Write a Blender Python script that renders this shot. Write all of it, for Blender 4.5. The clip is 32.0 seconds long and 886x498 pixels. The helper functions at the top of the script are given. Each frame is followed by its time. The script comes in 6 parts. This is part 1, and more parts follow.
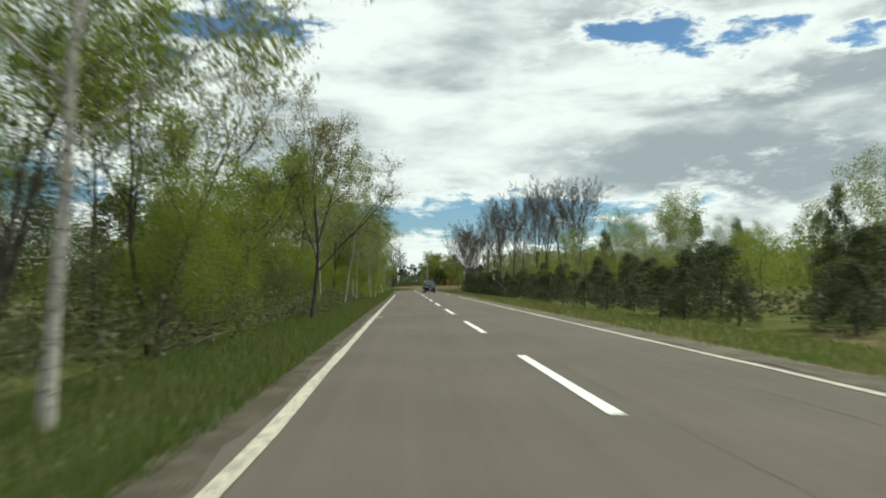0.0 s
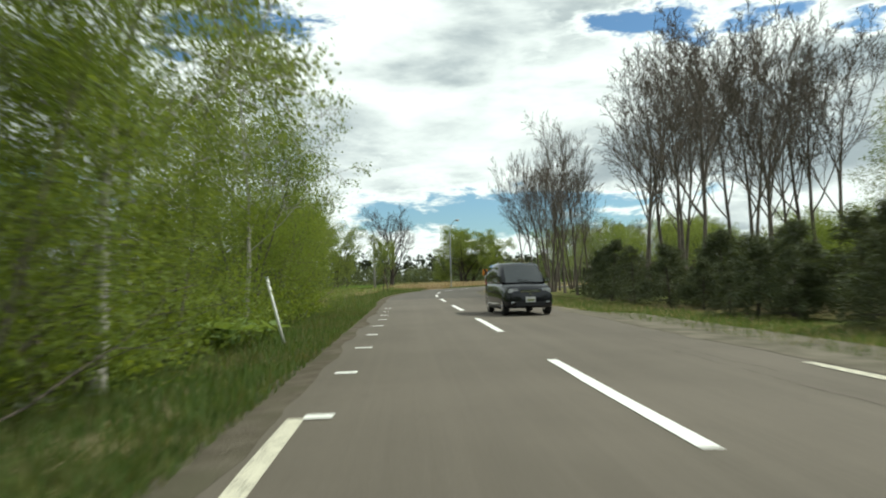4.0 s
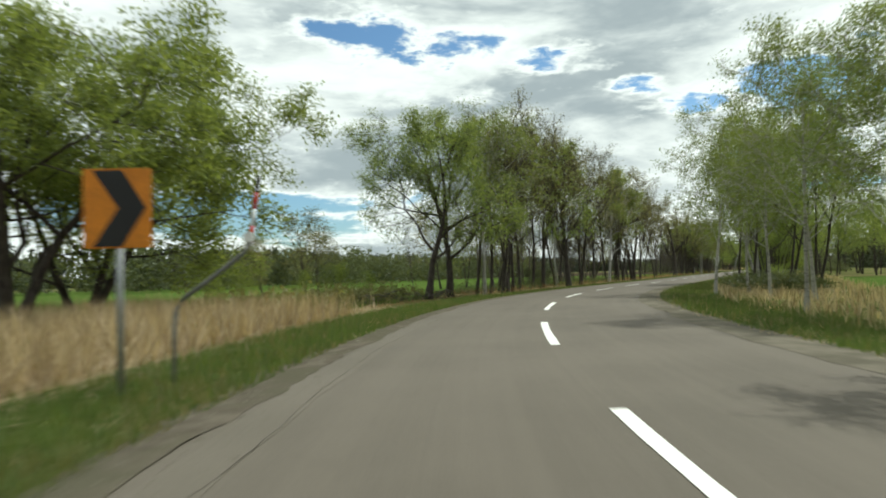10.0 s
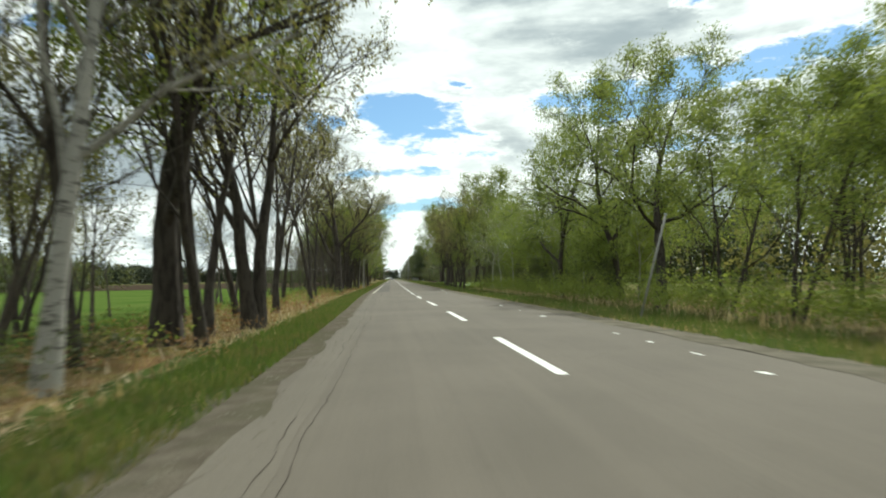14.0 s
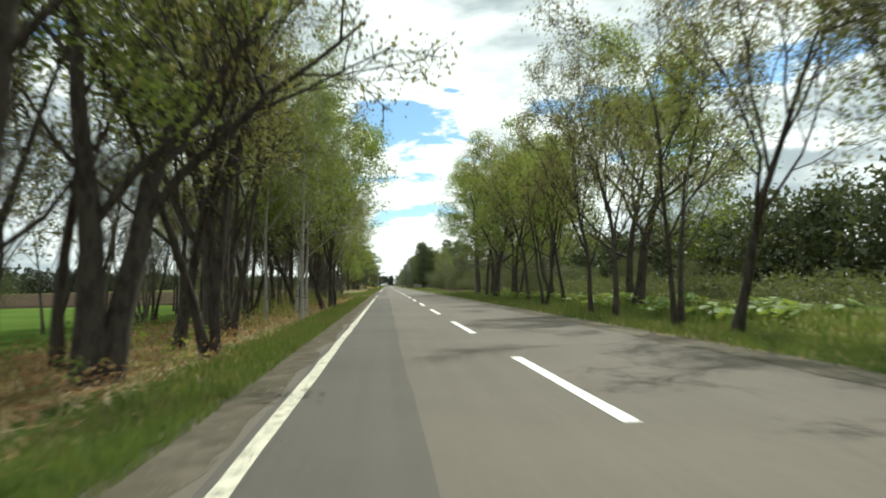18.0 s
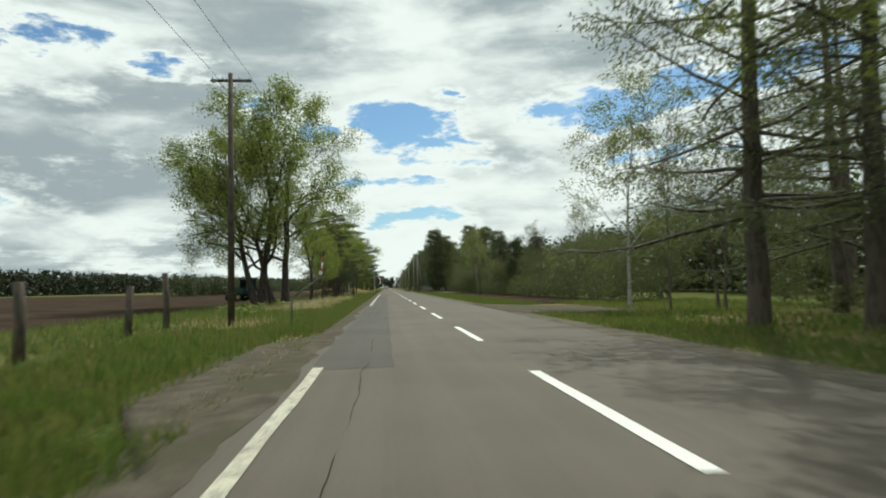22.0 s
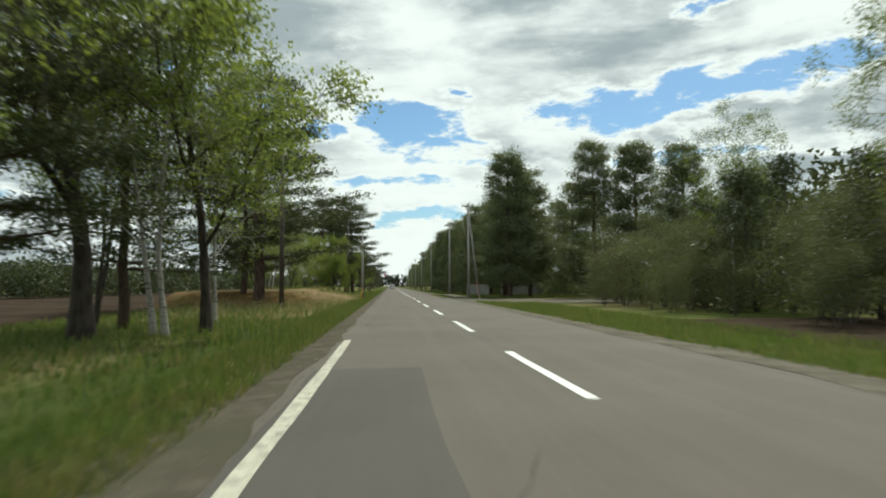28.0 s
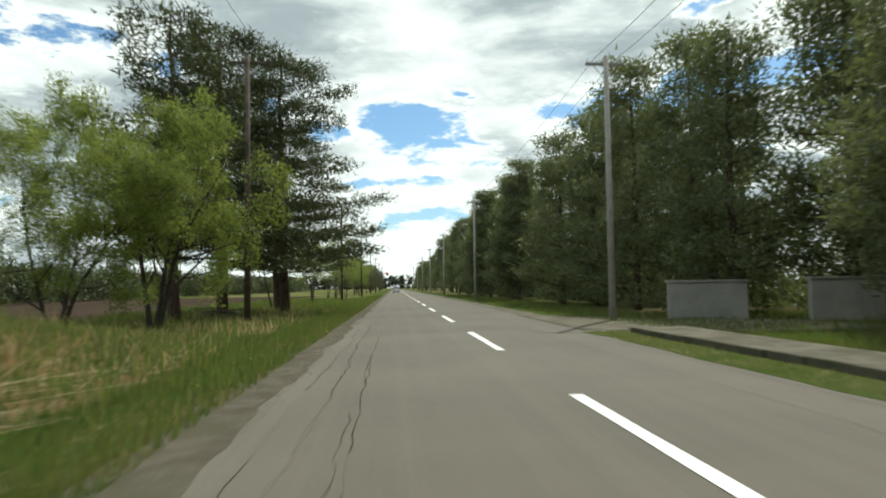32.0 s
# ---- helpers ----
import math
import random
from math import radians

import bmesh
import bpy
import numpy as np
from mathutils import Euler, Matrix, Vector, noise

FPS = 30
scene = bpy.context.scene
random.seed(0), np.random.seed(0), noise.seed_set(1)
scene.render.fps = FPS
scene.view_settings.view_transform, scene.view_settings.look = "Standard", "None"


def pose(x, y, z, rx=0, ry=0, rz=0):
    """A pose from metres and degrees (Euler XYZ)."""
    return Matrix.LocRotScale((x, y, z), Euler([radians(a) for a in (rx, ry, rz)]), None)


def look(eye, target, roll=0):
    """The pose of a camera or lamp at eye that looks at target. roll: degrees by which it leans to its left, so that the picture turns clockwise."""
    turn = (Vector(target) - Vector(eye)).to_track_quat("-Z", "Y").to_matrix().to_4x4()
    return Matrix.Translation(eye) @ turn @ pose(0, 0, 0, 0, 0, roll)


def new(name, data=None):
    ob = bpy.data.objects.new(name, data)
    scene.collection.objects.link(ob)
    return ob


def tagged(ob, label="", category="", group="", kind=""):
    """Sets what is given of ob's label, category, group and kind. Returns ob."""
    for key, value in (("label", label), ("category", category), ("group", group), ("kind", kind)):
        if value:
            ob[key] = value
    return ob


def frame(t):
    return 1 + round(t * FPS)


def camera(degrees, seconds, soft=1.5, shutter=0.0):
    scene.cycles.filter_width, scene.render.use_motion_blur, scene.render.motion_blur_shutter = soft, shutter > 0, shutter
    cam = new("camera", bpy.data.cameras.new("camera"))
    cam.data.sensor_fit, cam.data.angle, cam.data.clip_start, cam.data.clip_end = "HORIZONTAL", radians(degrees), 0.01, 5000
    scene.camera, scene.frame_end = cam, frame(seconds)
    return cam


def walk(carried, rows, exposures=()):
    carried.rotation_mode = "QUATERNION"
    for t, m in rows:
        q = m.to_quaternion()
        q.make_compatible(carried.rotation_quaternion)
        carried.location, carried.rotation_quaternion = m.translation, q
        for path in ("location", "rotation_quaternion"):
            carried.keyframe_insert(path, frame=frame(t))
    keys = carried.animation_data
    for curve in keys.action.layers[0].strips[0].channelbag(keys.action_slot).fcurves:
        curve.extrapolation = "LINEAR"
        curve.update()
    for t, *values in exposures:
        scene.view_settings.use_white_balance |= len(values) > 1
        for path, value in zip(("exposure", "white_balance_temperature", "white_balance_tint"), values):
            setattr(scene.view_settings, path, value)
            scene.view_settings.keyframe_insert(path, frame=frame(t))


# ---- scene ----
cam = camera(66.0, 32.0, soft=1.9, shutter=0.3)
PATH = [
    (0.0, -1.84, 4.16, 1.166, -3.21, 2.94, 0.49),
    (0.5, -1.87, 13.27, 1.166, -3.06, 2.85, 0.55),
    (1.0, -1.90, 22.36, 1.166, -2.90, 2.77, 0.69),
    (1.5, -1.88, 31.36, 1.166, -2.70, 2.68, 1.06),
    (2.0, -1.85, 40.31, 1.166, -2.54, 2.60, 1.45),
    (2.5, -1.80, 49.21, 1.166, -2.47, 2.49, 1.69),
    (3.0, -1.79, 58.06, 1.166, -2.48, 2.41, 1.80),
    (3.5, -1.85, 67.00, 1.166, -2.67, 2.46, 1.82),
    (4.0, -1.94, 75.66, 1.166, -2.73, 2.52, 1.57),
    (4.5, -2.01, 83.66, 1.166, -2.59, 2.47, 0.87),
    (5.0, -2.08, 91.79, 1.166, -2.65, 2.53, 0.69),
    (5.5, -2.15, 100.00, 1.166, -2.69, 2.67, 0.96),
    (6.0, -2.21, 108.18, 1.166, -2.53, 2.78, 1.27),
    (6.5, -2.18, 116.25, 1.166, -2.38, 2.74, 1.22),
    (7.0, -1.90, 124.18, 1.166, -2.86, 2.51, 0.73),
    (7.5, -1.32, 131.92, 1.166, -5.46, 2.26, 0.56),
    (8.0, -0.37, 139.12, 1.166, -8.68, 2.14, 0.67),
    (8.5, 1.05, 146.46, 1.166, -12.75, 2.19, 0.89),
    (9.0, 3.35, 154.34, 1.166, -17.25, 2.28, 1.30),
    (9.5, 6.01, 161.46, 1.166, -21.89, 2.28, 1.42),
    (10.0, 9.03, 168.37, 1.166, -26.47, 2.16, 1.50),
    (10.5, 12.79, 175.41, 1.166, -31.22, 2.25, 1.76),
    (11.0, 17.14, 182.26, 1.166, -35.48, 2.37, 1.84),
    (11.5, 21.91, 188.66, 1.166, -38.74, 2.34, 1.11),
    (12.0, 27.14, 194.66, 1.166, -42.65, 2.27, 0.43),
    (12.5, 32.75, 200.30, 1.166, -47.32, 2.25, 0.76),
    (13.0, 38.67, 205.54, 1.166, -51.34, 2.25, 1.23),
    (13.5, 44.84, 210.41, 1.166, -54.90, 2.30, 1.17),
    (14.0, 51.09, 215.12, 1.166, -57.60, 2.38, 0.99),
    (14.5, 57.36, 219.84, 1.166, -58.61, 2.45, 0.95),
    (15.0, 63.62, 224.60, 1.166, -58.56, 2.53, 0.98),
    (15.5, 69.88, 229.38, 1.166, -57.98, 2.61, 1.01),
    (16.0, 76.12, 234.18, 1.166, -57.32, 2.66, 1.01),
    (16.5, 82.39, 238.94, 1.166, -56.99, 2.68, 0.92),
    (17.0, 88.69, 243.64, 1.166, -57.00, 2.66, 0.74),
    (17.5, 94.78, 248.24, 1.166, -57.61, 2.75, 0.83),
    (18.0, 100.81, 252.79, 1.166, -58.05, 2.89, 1.15),
    (18.5, 106.93, 257.30, 1.166, -58.14, 3.00, 1.90),
    (19.0, 113.07, 261.82, 1.166, -58.19, 3.09, 2.49),
    (19.5, 119.18, 266.36, 1.166, -58.30, 3.10, 2.21),
    (20.0, 125.27, 270.92, 1.166, -58.35, 3.11, 1.64),
    (20.5, 131.30, 275.47, 1.166, -58.20, 3.21, 1.10),
    (21.0, 137.39, 280.05, 1.166, -58.03, 3.28, 0.71),
    (21.5, 143.69, 284.75, 1.166, -58.06, 3.19, 0.86),
    (22.0, 150.05, 289.47, 1.166, -58.07, 3.10, 1.13),
    (22.5, 156.34, 294.14, 1.166, -57.86, 3.11, 1.21),
    (23.0, 162.63, 298.83, 1.166, -57.62, 3.16, 1.18),
    (23.5, 168.96, 303.55, 1.166, -57.48, 3.23, 0.96),
    (24.0, 175.33, 308.32, 1.166, -57.41, 3.27, 0.74),
    (24.5, 181.76, 313.19, 1.166, -57.50, 3.24, 0.73),
    (25.0, 188.23, 318.11, 1.166, -57.63, 3.18, 0.77),
    (25.5, 194.76, 323.02, 1.166, -57.70, 3.15, 0.68),
    (26.0, 201.34, 327.95, 1.166, -57.74, 3.14, 0.48),
    (26.5, 207.97, 332.89, 1.166, -57.76, 3.13, 0.26),
    (27.0, 214.63, 337.83, 1.166, -57.76, 3.12, 0.11),
    (27.5, 221.30, 342.75, 1.166, -57.74, 3.10, 0.13),
    (28.0, 227.97, 347.66, 1.166, -57.70, 3.05, 0.39),
    (28.5, 234.67, 352.55, 1.166, -57.65, 2.96, 0.99),
    (29.0, 241.35, 357.43, 1.166, -57.59, 2.89, 1.56),
    (29.5, 247.99, 362.28, 1.166, -57.57, 2.92, 1.78),
    (30.0, 254.58, 367.14, 1.166, -57.55, 2.98, 1.79),
    (30.5, 261.12, 372.04, 1.166, -57.51, 3.00, 1.53),
    (31.0, 267.55, 376.89, 1.166, -57.46, 3.03, 1.20),
    (31.5, 273.75, 381.56, 1.166, -57.41, 3.10, 1.01),
    (32.0, 279.86, 386.17, 1.166, -57.35, 3.18, 0.85),
]
walk(cam, [(t, pose(x, y, z, 90 + pitch, roll, yaw)) for t, x, y, z, yaw, pitch, roll in PATH],
     exposures=[(t, stops, 6350.0, -2.0) for t, stops in ((0.0, -0.08), (2.0, -0.05), (4.0, 0.12), (6.5, -0.04), (8.0, -0.1), (9.5, 0.06), (11.0, 0.1), (12.0, 0.2), (14.0, 0.2),
                                                         (17.0, 0.28), (18.5, 0.44), (19.5, 0.4), (21.0, 0.1), (22.0, -0.14), (23.0, -0.22), (25.0, -0.22), (28.0, -0.08), (30.0, 0.05), (32.0, 0.12))])

# ---- sky, sun, exposure ----
SUN_AZ, SUN_EL = 81.0, 50.0   # degrees clockwise from +y, degrees up
world = bpy.data.worlds.new("world")
scene.world = world
world.use_nodes = True


class Nodes:
    """A short way to write node trees."""

    def __init__(self, tree):
        self.tree = tree

    def add(self, kind, settings=(), **ins):
        n = self.tree.nodes.new(kind)
        for k, v in dict(settings).items():
            setattr(n, k, v)
        for k, v in ins.items():
            sock = n.inputs[int(k[1:])] if k[0] == "i" and k[1:].isdigit() else n.inputs[k.replace("_", " ")]
            if isinstance(v, bpy.types.NodeSocket):
                self.tree.links.new(v, sock)
            else:
                sock.default_value = v
        return n

    def math(self, op, a, b=0.0, clamp=False):
        return self.add("ShaderNodeMath", {"operation": op, "use_clamp": clamp}, i0=a, i1=b).outputs[0]

    def mix(self, fac, a, b, blend="MIX"):
        n = self.add("ShaderNodeMix", {"data_type": "RGBA", "blend_type": blend})
        for i, v in ((0, fac), (6, a), (7, b)):
            if isinstance(v, bpy.types.NodeSocket):
                self.tree.links.new(v, n.inputs[i])
            else:
                n.inputs[i].default_value = v if i == 0 else (*v, 1.0)[:4]
        return n.outputs[2]

    def noise(self, vec, scale, detail=4.0, rough=0.55, distort=0.0):
        n = self.add("ShaderNodeTexNoise", {}, Vector=vec, Scale=scale, Detail=detail, Roughness=rough, Distortion=distort)
        return n.outputs["Fac"]

    def span(self, v, a, b, c=0.0, d=1.0):
        n = self.add("ShaderNodeMapRange", {"interpolation_type": "SMOOTHSTEP"}, i0=v, i1=a, i2=b, i3=c, i4=d)
        return n.outputs[0]


SKY_GAPS = (
    (54.6, 12.9, 3.6, 1.9, 0.62), (58.0, 11.6, 2.6, 1.0, 0.5), (60.2, 16.0, 2.0, 0.7, 0.5), (61.5, 10.8, 2.4, 0.7, 0.45), (52.5, 8.6, 4.0, 0.7, 0.5), (56.0, 6.2, 4.0, 0.9, 0.45),
    (74.0, 13.8, 5.0, 1.7, 0.62), (80.0, 14.9, 5.0, 1.5, 0.6), (87.0, 16.0, 5.5, 1.3, 0.6), (79.3, 21.2, 1.6, 1.2, 0.5), (82.5, 10.2, 7.0, 0.7, 0.45),
    (27.5, 19.0, 4.2, 1.5, 0.62), (21.5, 19.6, 4.6, 1.6, 0.62), (35.5, 17.4, 3.4, 0.9, 0.55), (42.0, 15.0, 2.8, 0.8, 0.55), (46.5, 12.8, 2.4, 0.7, 0.5),
    (-17.0, 20.0, 8.0, 2.6, 0.6), (8.0, 5.0, 12.0, 2.6, 0.6), (-30.0, 8.0, 10.0, 2.4, 0.5), (-48.0, 16.0, 9.0, 3.0, 0.5), (120.0, 20.0, 14.0, 5.0, 0.5),
    (170.0, 28.0, 16.0, 6.0, 0.5), (-110.0, 25.0, 16.0, 6.0, 0.5))


def build_sky():
    w = Nodes(world.node_tree)
    world.node_tree.nodes.clear()
    sky = w.add("ShaderNodeTexSky", {"sky_type": "NISHITA", "sun_disc": False, "sun_elevation": radians(SUN_EL),
                                     "sun_rotation": radians(SUN_AZ), "dust_density": 0.6, "ozone_density": 1.5}).outputs[0]
    way = w.add("ShaderNodeTexCoord").outputs["Generated"]
    sep = w.add("ShaderNodeSeparateXYZ", {}, Vector=way)
    bearing = w.math("MULTIPLY", w.math("ARCTAN2", sep.outputs[0], sep.outputs[1]), 57.2958)
    height = w.math("MULTIPLY", w.math("ARCSINE", sep.outputs[2]), 57.2958)
    # flat-based heaps: wide and low near the horizon, rounder overhead
    heap_way = w.add("ShaderNodeVectorMath", {"operation": "MULTIPLY"}, i0=way, i1=(3.2, 3.2, 9.0)).outputs[0]
    puff = w.noise(heap_way, 1.6, 10.0, 0.58, 0.25)
    wisp = w.noise(heap_way, 6.0, 8.0, 0.66, 0.4)
    edge = w.math("ADD", w.math("MULTIPLY", w.math("SUBTRACT", puff, 0.5), 1.5), w.math("MULTIPLY", w.math("SUBTRACT", wisp, 0.5), 0.8))
    body = w.math("ADD", edge, 0.84)
    # ragged outlines: the chart of the sky is stirred before the gaps are drawn on it
    stir = w.add("ShaderNodeTexNoise", {}, Vector=heap_way, Scale=2.6, Detail=6.0, Roughness=0.6).outputs["Color"]
    stir = w.add("ShaderNodeVectorMath", {"operation": "SUBTRACT"}, i0=stir, i1=(0.5, 0.5, 0.5)).outputs[0]
    stir = w.add("ShaderNodeVectorMath", {"operation": "MULTIPLY"}, i0=stir, i1=(13.0, 5.0, 0.0)).outputs[0]
    chart = w.add("ShaderNodeCombineXYZ", {}, X=bearing, Y=height, Z=0.0).outputs[0]
    chart = w.add("ShaderNodeVectorMath", {"operation": "ADD"}, i0=chart, i1=stir).outputs[0]
    # breaks in the cloud sheet: bearing, height, half width, half height (degrees), depth
    gaps = None
    for a, h, ra, rh, amount in SKY_GAPS:
        off = w.add("ShaderNodeVectorMath", {"operation": "SUBTRACT"}, i0=chart, i1=(a, h, 0)).outputs[0]
        off = w.add("ShaderNodeVectorMath", {"operation": "MULTIPLY"}, i0=off, i1=(1 / ra, 1 / rh, 0)).outputs[0]
        d = w.add("ShaderNodeVectorMath", {"operation": "LENGTH"}, i0=off).outputs[1]
        g = w.span(d, 0.1, 2.1, amount, 0.0)
        gaps = g if gaps is None else w.math("MAXIMUM", gaps, g)
    body = w.math("SUBTRACT", body, gaps)
    # thin bands of cloud and blue low over the horizon
    flat = w.add("ShaderNodeVectorMath", {"operation": "MULTIPLY"}, i0=way, i1=(2.0, 2.0, 30.0)).outputs[0]
    low = w.span(sep.outputs[2], 0.04, 0.17, 1.0, 0.0)
    bands = w.math("MULTIPLY", w.math("SUBTRACT", w.noise(flat, 1.0, 7.0, 0.6, 0.3), 0.56), 1.5)
    body = w.math("ADD", body, w.math("MULTIPLY", low, bands))
    mask = w.span(body, 0.3, 0.5)
    # grey undersides: broad soft shadows, with the rims of every gap left white
    shade_way = w.add("ShaderNodeVectorMath", {"operation": "MULTIPLY"}, i0=way, i1=(2.4, 2.4, 8.5)).outputs[0]
    shade = w.math("ADD", w.math("MULTIPLY", w.noise(shade_way, 1.5, 6.0, 0.52, 0.3), 0.8), w.math("MULTIPLY", w.noise(heap_way, 3.1, 7.0, 0.6, 0.3), 0.2))
    # one long grey bank low in the north-east
    off = w.add("ShaderNodeVectorMath", {"operation": "SUBTRACT"}, i0=chart, i1=(27.0, 10.5, 0)).outputs[0]
    off = w.add("ShaderNodeVectorMath", {"operation": "MULTIPLY"}, i0=off, i1=(1 / 17.0, 1 / 4.5, 0)).outputs[0]
    bank = w.span(w.add("ShaderNodeVectorMath", {"operation": "LENGTH"}, i0=off).outputs[1], 0.2, 1.5, 0.16, 0.0)
    shade = w.math("ADD", shade, bank)
    thick = w.span(body, 0.46, 0.78)
    deep = w.math("MULTIPLY", w.span(shade, 0.41, 0.66), thick)
    cloud = w.mix(deep, (10.2, 10.35, 10.2), (4.1, 4.55, 4.9))
    blue = w.mix(1.0, sky, (0.78, 0.95, 1.08), "MULTIPLY")
    color = w.mix(mask, blue, cloud)
    bg = w.add("ShaderNodeBackground", {}, Color=color, Strength=0.1)
    w.add("ShaderNodeOutputWorld", {}, Surface=bg.outputs[0])


build_sky()
sun_lamp = bpy.data.lights.new("sun", "SUN")
sun_lamp.energy, sun_lamp.angle, sun_lamp.color = 3.6, radians(0.6), (1.0, 0.95, 0.87)
sun = new("sun", sun_lamp)
az, el = radians(SUN_AZ), radians(SUN_EL)
sun.matrix_world = look((math.sin(az) * math.cos(el) * 100, math.cos(az) * math.cos(el) * 100, math.sin(el) * 100), (0, 0, 0))
scene.view_settings.exposure = 0.0


# ---- materials ----
def material(name, rough=0.8, spec=0.3):
    m = bpy.data.materials.new(name)
    m.use_nodes = True
    n = Nodes(m.node_tree)
    b = m.node_tree.nodes["Principled BSDF"]
    b.inputs["Roughness"].default_value = rough
    b.inputs["Specular IOR Level"].default_value = spec
    return m, n, b


def bump(n, b, height, strength=0.3, distance=0.02):
    k = n.add("ShaderNodeBump", {}, Height=height, Strength=strength, Distance=distance)
    n.tree.links.new(k.outputs[0], b.inputs["Normal"])


def coords(n):
    return n.add("ShaderNodeNewGeometry").outputs["Position"]


def local(n):
    return n.add("ShaderNodeTexCoord").outputs["Object"]


def mat_asphalt(name, light, dark):
    """Worn asphalt: aggregate, blotches, and faint wheel tracks and streaks that run along the lane."""
    m, n, b = material(name, 0.86, 0.25)
    p = coords(n)
    lane = n.add("ShaderNodeAttribute", {"attribute_name": "lane"}).outputs["Vector"]
    grain = n.noise(p, 70.0, 3.0, 0.75)
    patch = n.noise(p, 0.3, 5.0, 0.6)
    stain = n.noise(p, 2.4, 5.0, 0.65)
    run = n.noise(n.add("ShaderNodeVectorMath", {"operation": "MULTIPLY"}, i0=lane, i1=(2.6, 0.035, 1.0)).outputs[0], 1.0, 4.0, 0.6)
    thin = n.noise(n.add("ShaderNodeVectorMath", {"operation": "MULTIPLY"}, i0=lane, i1=(14.0, 0.12, 1.0)).outputs[0], 1.0, 3.0, 0.6)
    c = n.mix(n.span(patch, 0.3, 0.7), dark, light)
    c = n.mix(n.math("MULTIPLY", n.span(run, 0.4, 0.66), 0.28), c, tuple(v * 1.22 for v in light))
    c = n.mix(n.math("MULTIPLY", n.span(thin, 0.5, 0.72), 0.12), c, tuple(v * 0.72 for v in dark))
    c = n.mix(n.math("MULTIPLY", n.span(stain, 0.52, 0.75), 0.3), c, tuple(v * 0.7 for v in dark))
    c = n.mix(n.math("MULTIPLY", n.span(grain, 0.35, 0.8), 0.45), c, tuple(v * 1.5 for v in light))
    n.tree.links.new(c, b.inputs["Base Color"])
    bump(n, b, grain, 0.4, 0.004)
    return m


def mat_noise(name, a, c, scale=3.0, rough=0.85, fine=40.0, strength=0.4, distance=0.02, third=None):
    m, n, b = material(name, rough, 0.0)
    p = coords(n)
    one, two = n.noise(p, scale, 5.0, 0.6), n.noise(p, fine, 4.0, 0.65)
    col = n.mix(n.span(one, 0.32, 0.68), a, c)
    if third:
        col = n.mix(n.span(n.noise(p, scale * 0.23, 4.0, 0.6), 0.45, 0.62), col, third)
    col = n.mix(n.math("MULTIPLY", n.span(two, 0.35, 0.75), 0.4), col, tuple(v * 0.55 for v in a))
    n.tree.links.new(col, b.inputs["Base Color"])
    bump(n, b, two, strength, distance)
    return m


def mat_leaf(name, a, c, through_light=0.45, rough=0.55, dry=None):
    """Leaves: each leaf has its own tone between a and c; light passes through."""
    m, n, b = material(name, rough, 0.25)
    g = n.add("ShaderNodeNewGeometry").outputs["Random Per Island"]
    o = n.add("ShaderNodeObjectInfo").outputs["Random"]
    col = n.mix(g, a, c)
    col = n.mix(n.math("MULTIPLY", o, 0.35), col, tuple(0.6 * x + 0.4 * y for x, y in zip((a[0] * 1.5, a[1] * 1.15, a[2]), c)))
    if dry:
        spots = n.math("ADD", n.math("MULTIPLY", n.noise(coords(n), 0.55, 4.0, 0.6), 0.75), n.math("MULTIPLY", g, 0.25))
        col = n.mix(n.span(spots, 0.46, 0.66), col, dry)
    n.tree.links.new(col, b.inputs["Base Color"])
    t = n.add("ShaderNodeBsdfTranslucent", {}, Color=n.mix(1.0, col, (1.25, 1.15, 0.6), "MULTIPLY"))
    s = n.add("ShaderNodeMixShader", {}, i0=through_light, i1=b.outputs[0], i2=t.outputs[0])
    n.tree.links.new(s.outputs[0], m.node_tree.nodes["Material Output"].inputs[0])
    return m


def mat_bark(name, base, dark, marks=0.5, scale=(9, 9, 2.0), cut=(0.45, 0.6)):
    m, n, b = material(name, 0.9, 0.15)
    p = local(n)
    v = n.add("ShaderNodeVectorMath", {"operation": "MULTIPLY"}, i0=p, i1=scale).outputs[0]
    ridges = n.noise(v, 1.6, 6.0, 0.65)
    blot = n.noise(p, 0.8, 3.0, 0.5)
    c = n.mix(n.math("MULTIPLY", n.span(ridges, *cut), marks), base, dark)
    c = n.mix(n.math("MULTIPLY", n.span(blot, 0.45, 0.7), 0.3), c, dark)
    n.tree.links.new(c, b.inputs["Base Color"])
    bump(n, b, ridges, 0.6, 0.03)
    return m


def mat_plain(name, color, rough=0.5, metal=0.0, vary=0.12, spec=0.4):
    m, n, b = material(name, rough, spec)
    p = local(n)
    k = n.math("ADD", n.math("MULTIPLY", n.noise(p, 3.0, 4.0), 0.6), n.math("MULTIPLY", n.noise(p, 25.0, 4.0), 0.4))
    lo = tuple(v * (1 - 2 * vary) for v in color)
    hi = tuple(min(1, v * (1 + vary)) for v in color)
    n.tree.links.new(n.mix(n.span(k, 0.3, 0.7), lo, hi), b.inputs["Base Color"])
    b.inputs["Metallic"].default_value = metal
    return m


def mat_paint(name, color, ground, wear):
    m, n, b = material(name, 0.7, 0.3)
    p = coords(n)
    k = n.math("ADD", n.math("MULTIPLY", n.noise(p, 7.0, 6.0, 0.7), 0.55), n.math("MULTIPLY", n.noise(p, 60.0, 3.0, 0.7), 0.45))
    n.tree.links.new(n.mix(n.span(k, wear, wear + 0.12), color, ground), b.inputs["Base Color"])
    bump(n, b, k, 0.2, 0.003)
    return m


